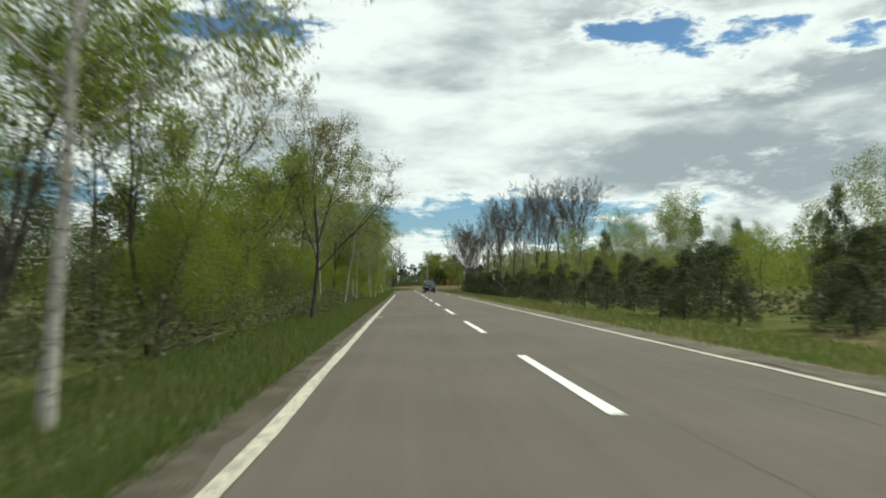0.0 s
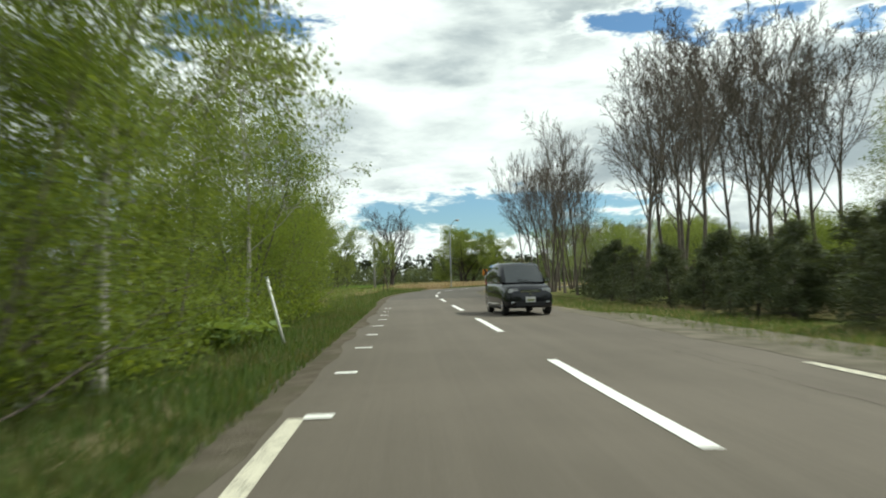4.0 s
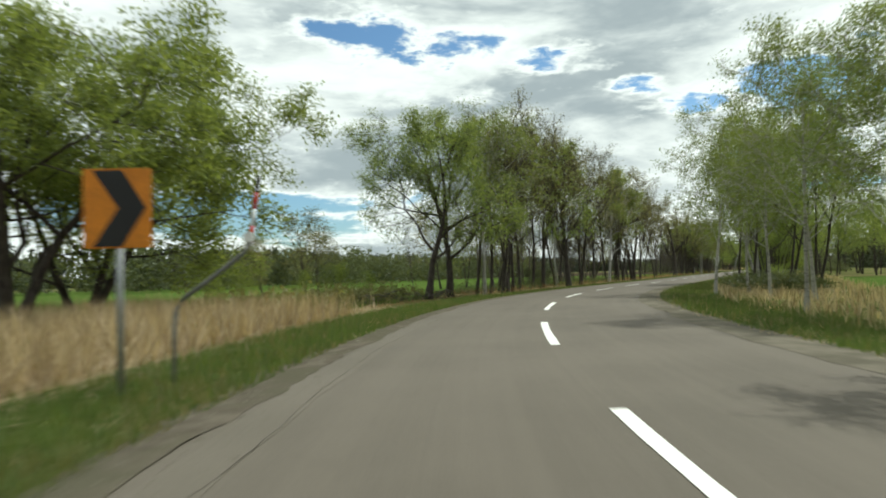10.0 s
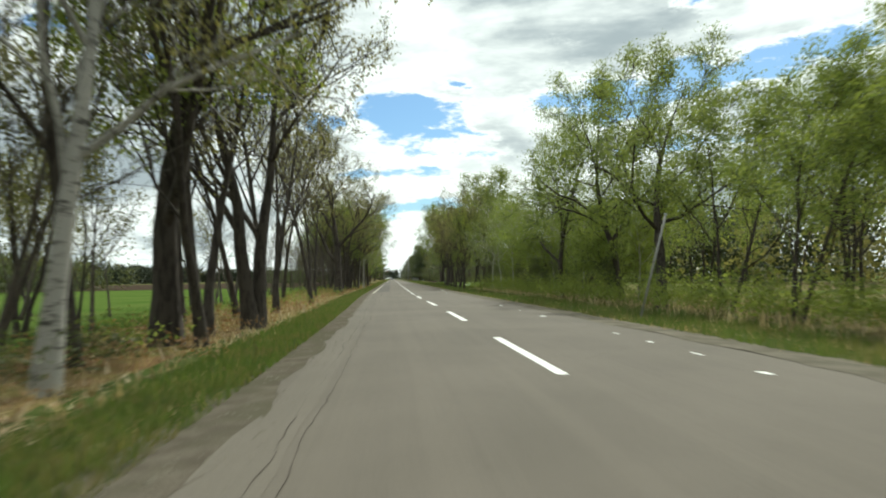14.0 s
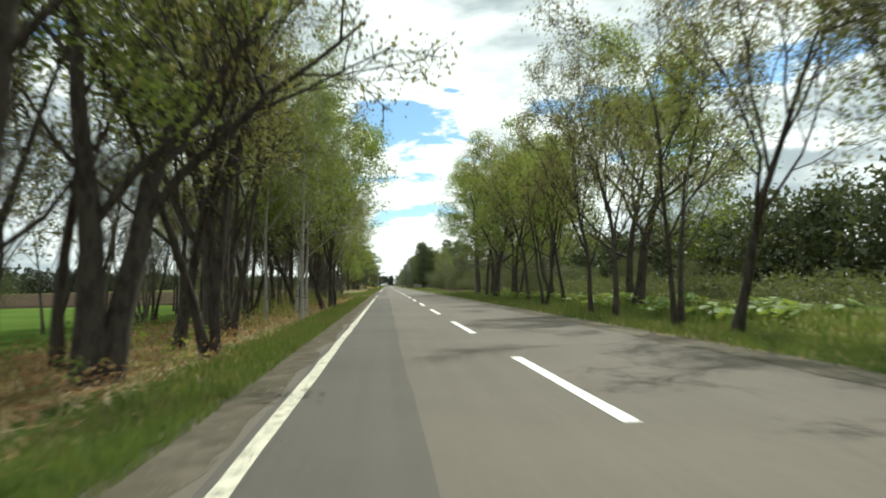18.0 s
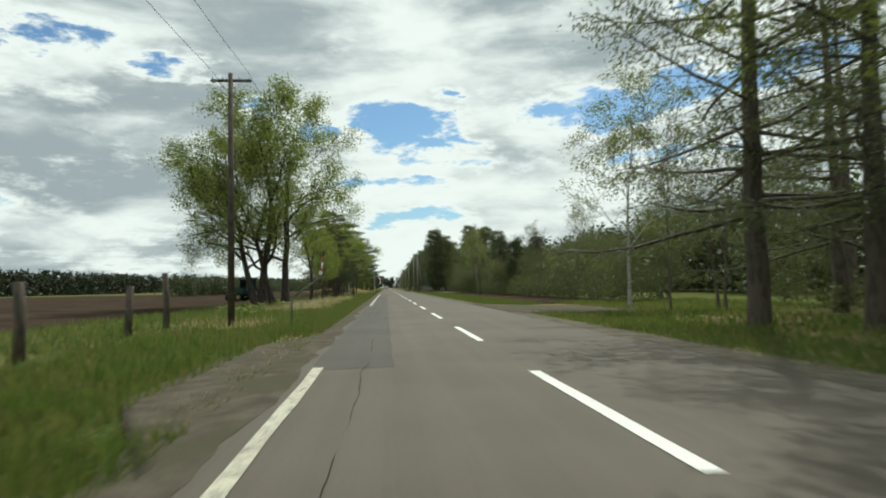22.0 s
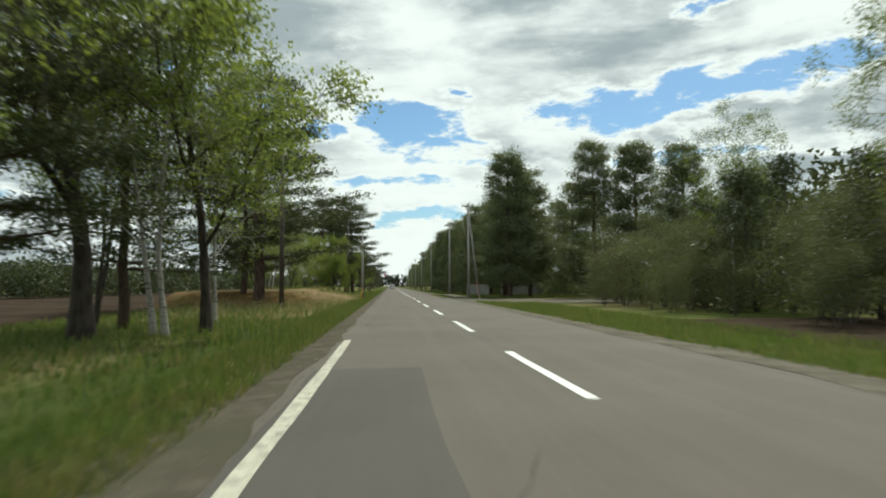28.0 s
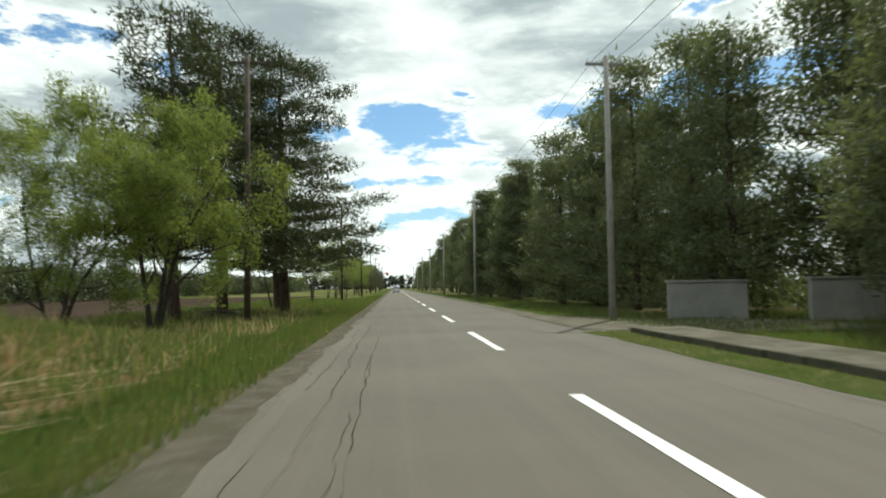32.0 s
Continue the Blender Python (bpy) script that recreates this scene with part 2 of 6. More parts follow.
M = {}
M["asphalt"] = mat_asphalt("asphalt", (0.12, 0.103, 0.083), (0.091, 0.078, 0.062))
M["asphalt_pale"] = mat_asphalt("asphalt_worn_edge", (0.126, 0.109, 0.088), (0.098, 0.085, 0.067))
M["asphalt_dark"] = mat_asphalt("asphalt_patch", (0.086, 0.076, 0.066), (0.064, 0.057, 0.049))
M["gravel"] = mat_noise("gravel", (0.2, 0.18, 0.145), (0.12, 0.11, 0.085), 1.2, 0.95, 55.0, 0.8, 0.02)
M["dirt"] = mat_noise("roadside_dirt", (0.165, 0.143, 0.113), (0.1, 0.086, 0.067), 2.6, 0.95, 30.0, 1.0, 0.03, (0.11, 0.102, 0.072))
M["line"] = mat_paint("line_paint", (0.76, 0.76, 0.72), (0.24, 0.23, 0.21), 0.55)
M["edge"] = mat_paint("edge_line_paint", (0.58, 0.55, 0.44), (0.16, 0.145, 0.12), 0.475)
M["ground"] = mat_noise("meadow_soil", (0.075, 0.11, 0.028), (0.13, 0.13, 0.05), 0.25, 0.95, 9.0, 0.8, 0.06, (0.19, 0.155, 0.085))
M["verge"] = mat_noise("verge_turf", (0.055, 0.085, 0.02), (0.095, 0.105, 0.04), 0.9, 0.95, 25.0, 0.8, 0.04)
M["field_green"] = mat_noise("young_crop", (0.062, 0.108, 0.022), (0.1, 0.138, 0.036), 0.15, 0.95, 14.0, 0.6, 0.04)
M["field_brown"] = mat_noise("ploughed_soil", (0.045, 0.034, 0.026), (0.078, 0.058, 0.043), 0.2, 0.98, 6.0, 0.9, 0.08)
M["litter"] = mat_noise("leaf_litter", (0.2, 0.12, 0.065), (0.13, 0.13, 0.045), 0.7, 0.95, 16.0, 0.9, 0.05)
M["crack"] = mat_plain("crack_filler", (0.05, 0.044, 0.037), 0.95, 0.0, 0.2, 0.0)
# kerb concrete with the shade of its road-side face put into the colour
M["kerb"] = mat_noise("kerb_front_shade", (0.12, 0.108, 0.088), (0.07, 0.072, 0.05), 1.5, 0.95, 30.0, 0.6, 0.01)
# darker copy of the asphalt, toned for the bare trees' shade at the crossing
M["asphalt_tree_shade"] = mat_asphalt("asphalt_crossing_tree_shade", (0.1, 0.088, 0.074), (0.075, 0.066, 0.055))
M["grass"] = mat_leaf("grass_blade", (0.06, 0.108, 0.028), (0.15, 0.21, 0.07), 0.45, dry=(0.17, 0.165, 0.08))
M["straw"] = mat_leaf("dry_grass", (0.22, 0.165, 0.1), (0.6, 0.5, 0.35), 0.3, 0.8)
M["straw_pale"] = mat_leaf("bleached_grass", (0.34, 0.29, 0.2), (0.66, 0.6, 0.45), 0.25, 0.8)
M["dead_leaf"] = mat_leaf("dead_leaf", (0.17, 0.095, 0.045), (0.4, 0.25, 0.13), 0.2, 0.8)
M["leaf_bright"] = mat_leaf("leaf_bright_green", (0.105, 0.16, 0.028), (0.235, 0.3, 0.068), 0.55)
M["leaf_mid"] = mat_leaf("leaf_mid_green", (0.115, 0.17, 0.05), (0.24, 0.298, 0.105), 0.6)
M["leaf_olive"] = mat_leaf("leaf_olive", (0.125, 0.13, 0.058), (0.235, 0.235, 0.11), 0.42)
M["leaf_pale"] = mat_leaf("leaf_pale_green", (0.115, 0.165, 0.052), (0.22, 0.275, 0.098), 0.5)
M["leaf_grey"] = mat_leaf("leaf_grey_green", (0.068, 0.087, 0.045), (0.135, 0.157, 0.086), 0.45)
M["needle_dark"] = mat_leaf("needle_dark", (0.04, 0.055, 0.028), (0.09, 0.108, 0.05), 0.25)
M["needle_far"] = mat_leaf("needle_far_wood", (0.022, 0.03, 0.018), (0.05, 0.062, 0.033), 0.12)
M["needle"] = mat_leaf("needle_green", (0.078, 0.108, 0.066), (0.162, 0.19, 0.115), 0.45)
M["bud"] = mat_leaf("reddish_bud", (0.13, 0.075, 0.045), (0.22, 0.15, 0.09), 0.2)
M["broadleaf"] = mat_leaf("butterbur_leaf", (0.13, 0.2, 0.055), (0.22, 0.31, 0.11), 0.4)
M["bark"] = mat_bark("bark_dark", (0.074, 0.062, 0.052), (0.026, 0.022, 0.019), 0.75)
M["bark_grey"] = mat_bark("bark_grey", (0.135, 0.112, 0.092), (0.05, 0.05, 0.043), 0.7)
M["bark_white"] = mat_bark("bark_birch", (0.36, 0.34, 0.305), (0.05, 0.045, 0.04), 0.85, (2.6, 2.6, 7.0), (0.5, 0.66))
M["bark_red"] = mat_bark("bark_pine", (0.095, 0.066, 0.05), (0.034, 0.027, 0.022), 0.8)
M["concrete"] = mat_plain("concrete_pole", (0.3, 0.29, 0.27), 0.9)
M["wood_pole"] = mat_plain("creosoted_wood", (0.09, 0.072, 0.058), 0.9, 0.0, 0.25)
M["steel"] = mat_plain("galvanised_steel", (0.36, 0.37, 0.38), 0.5, 0.7)
M["pole_grey"] = mat_plain("grey_painted_pole", (0.17, 0.17, 0.16), 0.7, 0.0, 0.2)
M["wire"] = mat_plain("cable_black", (0.02, 0.02, 0.02), 0.6)
M["orange"] = mat_plain("sign_orange", (0.62, 0.21, 0.012), 0.5)
M["black"] = mat_plain("black_paint", (0.012, 0.012, 0.014), 0.5)
M["white"] = mat_plain("white_paint", (0.75, 0.75, 0.73), 0.5)
M["red"] = mat_plain("red_paint", (0.5, 0.03, 0.02), 0.5)
M["yellow"] = mat_plain("yellow_plastic", (0.65, 0.4, 0.03), 0.5)
M["tractor_green"] = mat_plain("tractor_green", (0.02, 0.06, 0.045), 0.45)
M["car_black"] = mat_plain("car_paint_dark", (0.012, 0.013, 0.017), 0.12, 0.3, 0.05, 0.6)
M["car_silver"] = mat_plain("car_paint_silver", (0.5, 0.51, 0.53), 0.25, 0.6, 0.04)
M["tyre"] = mat_plain("tyre_rubber", (0.015, 0.015, 0.016), 0.85)
M["chrome"] = mat_plain("chrome", (0.7, 0.7, 0.72), 0.12, 1.0, 0.03)
M["glass_car"] = mat_plain("tinted_glass", (0.02, 0.025, 0.028), 0.04, 0.0, 0.02, 0.9)
M["lamp_clear"] = mat_plain("headlight_lens", (0.6, 0.62, 0.64), 0.08, 0.2, 0.03, 0.9)
M["wall"] = mat_noise("concrete_wall", (0.36, 0.35, 0.33), (0.27, 0.265, 0.25), 0.9, 0.9, 22.0, 0.4, 0.01)
M["plate"] = mat_plain("number_plate", (0.7, 0.7, 0.68), 0.4)


# ---- the road's line: s along it, e to its right, in metres ----
BEND = (-0.004, 0.015, 0.009, 0.004, 0.035, -0.017, -0.234, -0.481, -0.571, -0.55, -0.519, -0.565,
        -0.535, -0.591, -0.691, -0.465, -0.171, -0.023, 0.043, 0.055, 0.03, -0.026, -0.074, -0.01)
S = np.arange(-400.0, 1601.0)
turn_rate = np.interp(S, np.arange(60, 300, 10.0), BEND, left=0, right=0)
TH = np.radians(np.concatenate([[0], np.cumsum((turn_rate[1:] + turn_rate[:-1]) / 2)]))
RX = np.concatenate([[0], np.cumsum(-(np.sin(TH)[1:] + np.sin(TH)[:-1]) / 2)])
RY = np.concatenate([[0], np.cumsum((np.cos(TH)[1:] + np.cos(TH)[:-1]) / 2)]) - 400


def place(s, e, z=0.0):
    a = np.interp(s, S, TH)
    return Vector((np.interp(s, S, RX) + e * math.cos(a), np.interp(s, S, RY) + e * math.sin(a), z))


def heading(s):
    return math.degrees(np.interp(s, S, TH))


def on_road(s, e, z=0.0, rz=0.0):
    """A pose whose y runs along the road and whose x points to its right."""
    p = place(s, e, z)
    return pose(p.x, p.y, p.z, 0, 0, heading(s) + rz)


def terrain(e):
    """Height of the ground beside the carriageway, which lies a little proud."""
    a = abs(e)
    if a < 3.3:
        return 0.0
    return -0.05 - 0.10 * min(1.0, (a - 3.3) / 3.0)


# ---- mesh helpers ----
def mesh_from(name, verts, faces, mat, smooth=False):
    me = bpy.data.meshes.new(name)
    verts = np.asarray(verts, dtype=np.float32).reshape(-1, 3)
    me.vertices.add(len(verts))
    me.vertices.foreach_set("co", verts.ravel())
    if isinstance(faces, np.ndarray):
        k = faces.shape[1]
        loops, starts, totals = faces.ravel(), np.arange(len(faces)) * k, np.full(len(faces), k)
    else:
        loops = np.array([i for f in faces for i in f])
        totals = np.array([len(f) for f in faces])
        starts = np.concatenate([[0], np.cumsum(totals)[:-1]])
    me.loops.add(len(loops))
    me.loops.foreach_set("vertex_index", loops.astype(np.int32))
    me.polygons.add(len(starts))
    me.polygons.foreach_set("loop_start", starts.astype(np.int32))
    me.polygons.foreach_set("loop_total", totals.astype(np.int32))
    if smooth:
        me.polygons.foreach_set("use_smooth", np.ones(len(starts), dtype=bool))
    me.materials.append(mat)
    me.update(calc_edges=True)
    me.validate()
    return me


def part(name, bm, mat, parent, label="", smooth=False):
    me = bpy.data.meshes.new(name)
    if smooth:
        for f in bm.faces:
            f.smooth = True
    bm.to_mesh(me)
    bm.free()
    me.materials.append(mat)
    ob = new(name, me)
    ob.parent = parent
    if label:
        tagged(ob, label)
    return ob


def child(name, me, parent, m=None):
    ob = new(name, me)
    ob.parent = parent
    if m is not None:
        ob.matrix_basis = m
    return ob


def box_bm(size, at=(0, 0, 0), bevel=0.0, taper=1.0):
    bm = bmesh.new()
    bmesh.ops.create_cube(bm, size=1.0)
    for v in bm.verts:
        k = taper if v.co.z > 0 else 1.0
        v.co = Vector((v.co.x * size[0] * k + at[0], v.co.y * size[1] * k + at[1], v.co.z * size[2] + at[2]))
    if bevel:
        bmesh.ops.bevel(bm, geom=list(bm.edges), offset=bevel, segments=2, affect="EDGES")
    return bm


def tube_bm(points, radii, sides=8, cap=True):
    bm = bmesh.new()
    rings = []
    pts = [Vector(p) for p in points]
    for i, p in enumerate(pts):
        d = (pts[min(i + 1, len(pts) - 1)] - pts[max(i - 1, 0)]).normalized()
        u = d.orthogonal().normalized() if abs(d.z) < 0.9 else Vector((1, 0, 0)).cross(d).normalized()
        v = d.cross(u)
        r = radii[i] if isinstance(radii, (list, tuple)) else radii
        rings.append([bm.verts.new(p + u * r * math.cos(a) + v * r * math.sin(a)) for a in [2 * math.pi * k / sides for k in range(sides)]])
    for a, b in zip(rings, rings[1:]):
        for k in range(sides):
            bm.faces.new((a[k], a[(k + 1) % sides], b[(k + 1) % sides], b[k]))
    if cap:
        bm.faces.new(rings[0][::-1])
        bm.faces.new(rings[-1])
    return bm


def ribbon(name, s0, s1, cross, mat, step=2.0, wobble=0.0, seed=0, kind="structure", parent=None, label=""):
    """A strip along the road; cross is a row of (e, z) from left to right."""
    rng = np.random.default_rng(abs(seed))
    ss = np.arange(s0, s1 + step * 0.5, step)
    verts, faces, k = [], [], len(cross)
    soft = max(1, int(round(1.6 / step)))
    edge = np.stack([np.convolve(rng.normal(size=len(ss) + soft), np.ones(soft) / soft ** 0.5, "valid")[:len(ss)] for _ in range(2)], 1)
    for i, s in enumerate(ss):
        for j, (e, z) in enumerate(cross):
            w = wobble * edge[i, 0 if j == 0 else 1] if wobble and j in (0, k - 1) else 0.0
            verts.append(place(s, e + w, z))
    for i in range(len(ss) - 1):
        for j in range(k - 1):
            a = i * k + j
            faces.append((a, a + 1, a + 1 + k, a + k))
    me = mesh_from(name, [tuple(v) for v in verts], np.array(faces), mat)
    lane = me.attributes.new("lane", "FLOAT_VECTOR", "POINT")
    lane.data.foreach_set("vector", np.array([(e, s, 0.0) for s in ss for e, z in cross], dtype=np.float32).ravel())
    ob = new(name, me)
    if parent is not None:
        ob.parent = parent
    else:
        tagged(ob, label, kind=kind)
    return ob


# ---- ground and road ----
def sheet(name, corners, z, mat, label, cuts=24, outer=None):
    """A flat piece of land between four corners given as (s, e), with its edges turned down into the soil."""
    a, b, c, d = corners
    verts, faces = [], []
    reach = max(abs(q[1]) for q in corners)
    n = cuts + 3
    for i in range(n):
        for j in range(n):
            u, v = min(max((i - 1) / cuts, 0), 1), min(max((j - 1) / cuts, 0), 1)
            s = (a[0] * (1 - u) + d[0] * u) * (1 - v) + (b[0] * (1 - u) + c[0] * u) * v
            e = (a[1] * (1 - u) + d[1] * u) * (1 - v) + (b[1] * (1 - u) + c[1] * u) * v
            low = z if outer is None else z + (outer - z) * min(1.0, max(0.0, (abs(e) - 3.4) / 4.0))
            rim = i in (0, n - 1) or j in (0, n - 1)
            verts.append(tuple(place(s, e, -0.2 if rim else low)))
    for i in range(n - 1):
        for j in range(n - 1):
            k = i * n + j
            faces.append((k, k + 1, k + n + 1, k + n))
    return tagged(new(name, mesh_from(name, verts, np.array(faces), mat)), label, kind="structure")


n_side, half = 120, 3500.0
gx = np.sinh(np.linspace(-4, 4, n_side)) / math.sinh(4) * half
gv = [(x + 120, y + 220, -0.17) for y in gx for x in gx]
gf = [(j * n_side + i, j * n_side + i + 1, (j + 1) * n_side + i + 1, (j + 1) * n_side + i) for j in range(n_side - 1) for i in range(n_side - 1)]
ground = tagged(new("ground", mesh_from("ground", gv, np.array(gf), M["ground"])), "rough spring meadow of green and dry grass", kind="structure")

road = ribbon("road", -60, 1100, [(-3.45, -0.03), (-3.2, 0.0), (-2.1, 0.0069), (-1.0, 0.0138), (0, 0.02), (1.0, 0.0138), (2.1, 0.0069), (3.2, 0.0), (3.5, -0.03)], M["asphalt"], 1.0, 0.03, 1,
              label="worn grey two-lane asphalt road with a long right bend")
ribbon("verge_left", -60, 1100, [(-6.8, -0.165), (-5.2, -0.115), (-4.0, -0.07), (-3.3, -0.06)], M["verge"], 2.0, 0.1, 2, label="mown green grass verge beside the road")
ribbon("shoulder_left", -60, 110, [(-3.6, -0.05), (-3.45, -0.016), (-3.28, 0.0), (-3.1, 0.0045)], M["dirt"], 0.35, 0.05, 6, label="narrow brown dirt shoulder along the asphalt")
for s0, s1 in ((110, 149.6), (165.8, 1100)):
    ribbon("shoulder_left", s0, s1, [(-3.95, -0.06), (-3.7, -0.02), (-3.4, 0.0), (-3.14, 0.0045)], M["dirt"], 0.35, 0.06, 3, label="narrow brown dirt shoulder along the asphalt")
ribbon("verge_right", -60, 1100, [(3.3, -0.06), (4.4, -0.08), (5.6, -0.12), (7.5, -0.165)], M["verge"], 2.0, 0.1, 4, label="green grass verge beside the road")
for s0, s1 in ((-60, 156.5), (168.6, 384.5), (399.5, 503.5), (517.5, 1100)):
    ribbon("shoulder_right", s0, s1, [(3.14, 0.0045), (3.45, 0.0), (3.9, -0.022), (4.3, -0.065)], M["gravel"], 0.35, 0.06, 5, label="sandy gravel shoulder along the asphalt")

# side roads of the crossing and the driveways
sheet("side_road_left", ((149.0, -3.2), (152.4, -12.0), (157.8, -12.0), (166.0, -3.2)), -0.004, M["asphalt"], "worn asphalt side road joining the bend", outer=-0.13)
sheet("side_lane_left", ((152.4, -12.0), (153.0, -45.0), (157.0, -45.0), (157.8, -12.0)), -0.13, M["asphalt"], "worn narrow lane leaving the crossing")
sheet("hay_meadow", ((204.0, 13.0), (204.0, 48.0), (250.0, 40.0), (250.0, 12.0)), -0.14, M["field_green"], "open green meadow behind the roadside trees")
sheet("side_road_right", ((157.5, 30.0), (156.0, 3.3), (169.0, 3.3), (164.0, 30.0)), -0.004, M["asphalt"], "cracked asphalt side road joining the bend", outer=-0.13)
sheet("lay_by", ((66.0, 3.3), (66.0, 5.4), (96.0, 5.0), (98.0, 3.3)), -0.004, M["gravel"], "bare gravel widening beside the road", outer=-0.06)
sheet("farm_entrance", ((360.0, -3.3), (364.0, -4.9), (370.5, -4.9), (374.5, -3.3)), -0.004, M["dirt"], "sandy farm entrance beside the road", outer=-0.12)
sheet("gravel_drive", ((384.0, 3.4), (387.0, 9.5), (395.0, 9.5), (400.0, 3.4)), -0.004, M["dirt"], "brown gravel drive leaving the road", outer=-0.12)
sheet("concrete_drive", ((503.0, 3.4), (500.0, 16.0), (512.0, 16.0), (518.0, 3.4)), -0.004, M["gravel"], "pale concrete drive leaving the road", outer=-0.12)

# land behind the verges
sheet("green_field", ((176.0, -120.0), (176.0, -9.5), (352.0, -9.5), (352.0, -120.0)), -0.15, M["field_green"], "bright green young crop field")
sheet("ploughed_field", ((352.0, -260.0), (352.0, -15.0), (640.0, -15.0), (640.0, -260.0)), -0.145, M["field_brown"], "brown ploughed field with a far dark wood")
sheet("straw_meadow", ((158.0, -30.0), (160.0, -7.5), (204.0, -7.5), (204.0, -30.0)), -0.14, M["litter"], "dry reed meadow of flattened tan grass")
# darker strip between verge and wood, in the ploughed field's brown
sheet("brown_strip", ((401.0, 7.6), (401.0, 16.0), (478.0, 16.0), (478.0, 7.6)), -0.15, M["field_brown"], "dark brown strip of ground before the wood")
sheet("litter_left", ((206.0, -9.6), (206.0, -4.6), (356.0, -4.6), (356.0, -9.6)), -0.13, M["litter"], "brown leaf litter under the roadside trees")


def bent_dash(s):
    """A dash that follows the bend, with its own mesh."""
    return ribbon("center_dash", s, s + 4.95, [(-0.075, 0.026), (0.075, 0.026)], M["line"], 0.99, 0.006, int(s), parent=road)


for k in range(-5, 95):
    bent_dash(10.0 * k + 0.05)
for s0, s1, e0 in ((-60, 82, -2.92), (285.6, 291.0, -2.92), (291.6, 352, -2.92), (359, 366, -2.92), (399.3, 468, -2.92)):
    ribbon("edge_line", s0, s1, [(e0 - 0.075, 0.0105), (e0 + 0.075, 0.0115)], M["edge"], 0.8, 0.008, int(s0 + 100), parent=road)
for s0, s1 in ((-60, 66), (76, 84), (290, 297)):
    ribbon("edge_line", s0, s1, [(2.95, 0.0095), (3.09, 0.0085)], M["edge"], 1.0, 0.015, int(s0 + 200), parent=road)


# ---- trees ----
class Limbs:
    """Gathers tapered tubes and the twig ends that carry leaves."""

    def __init__(self, seed):
        self.rng = random.Random(seed)
        self.verts, self.faces, self.tips, self.fine = [], [], [], []

    def tube(self, pts, radii, sides):
        base = len(self.verts)
        for i, p in enumerate(pts):
            d = (pts[min(i + 1, len(pts) - 1)] - pts[max(i - 1, 0)])
            d = d.normalized() if d.length > 1e-6 else Vector((0, 0, 1))
            u = d.cross(Vector((0.31, 0.95, 0.05))).normalized()
            v = d.cross(u)
            for k in range(sides):
                a = 2 * math.pi * k / sides
                q = p + (u * math.cos(a) + v * math.sin(a)) * radii[i]
                self.verts.append((q.x, q.y, q.z))
        for i in range(len(pts) - 1):
            for k in range(sides):
                a, b = base + i * sides + k, base + i * sides + (k + 1) % sides
                (self.fine if sides < 5 else self.faces).append((a, b, b + sides, a + sides))

    def mesh(self, name, faces, bark):
        used, where = np.unique(np.array(faces), return_inverse=True)
        return mesh_from(name, np.array(self.verts)[used], where.reshape(-1, 4), M[bark], True)

    def grow(self, p, d, length, r, level, o):
        rng = self.rng
        last = level >= o["levels"]
        n = 1 if last and level > 2 else 2 if last and level > 1 else (8, 5, 3, 3, 2)[min(level, 4)]
        pts, radii, dirs = [p.copy()], [r * (1.35 if level == 0 else 1.0)], [d.copy()]
        for i in range(n):
            wob = o["wobble"] * (0.45 if level == 0 else 1.0)
            d = (d + Vector((rng.gauss(0, wob), rng.gauss(0, wob), rng.gauss(0, wob * 0.6))) + Vector((0, 0, o["rise"][min(level, len(o["rise"]) - 1)]))).normalized()
            p = p + d * length / n
            pts.append(p.copy())
            dirs.append(d.copy())
            radii.append(max(r * (1 - (0.93 if level == 0 else 0.72 if not last else 0.8) * (i + 1) / n), o.get("thin", 0.008)))
        self.tube(pts, radii, (7, 5, 4, 3, 3)[min(level, 4)])
        if last:
            self.tips.append((pts[-1], dirs[-1]))
            self.tips.append((pts[0].lerp(pts[-1], 0.5), dirs[-1]))
            return
        count = o["kids"][level]
        lo = o["bare"] if level == 0 else 0.22
        spin = rng.random() * 6.28
        for k in range(count):
            f = lo + (1 - lo) * ((k + rng.random() * 0.8) / count)
            j = min(int(f * n), n - 1)
            q = pts[j].lerp(pts[j + 1], f * n - j)
            spin += 2.4 + rng.gauss(0, 0.4)
            ang = radians(o["angle"][level] + rng.gauss(0, 9))
            side = dirs[j + 1].cross(Vector((math.cos(spin), math.sin(spin), 0.12))).normalized()
            nd = (dirs[j + 1] * math.cos(ang) + side * math.sin(ang)).normalized()
            shape = o["shape"](f) if level == 0 else (1.1 - 0.5 * f)
            self.grow(q, nd, length * o["ratio"][level] * shape * rng.uniform(0.8, 1.2), max(radii[j] * o["slim"] * rng.uniform(0.8, 1.1), o.get("thin", 0.008)), level + 1, o)
        if level < o["levels"]:
            self.tips.append((pts[-1], dirs[-1]))


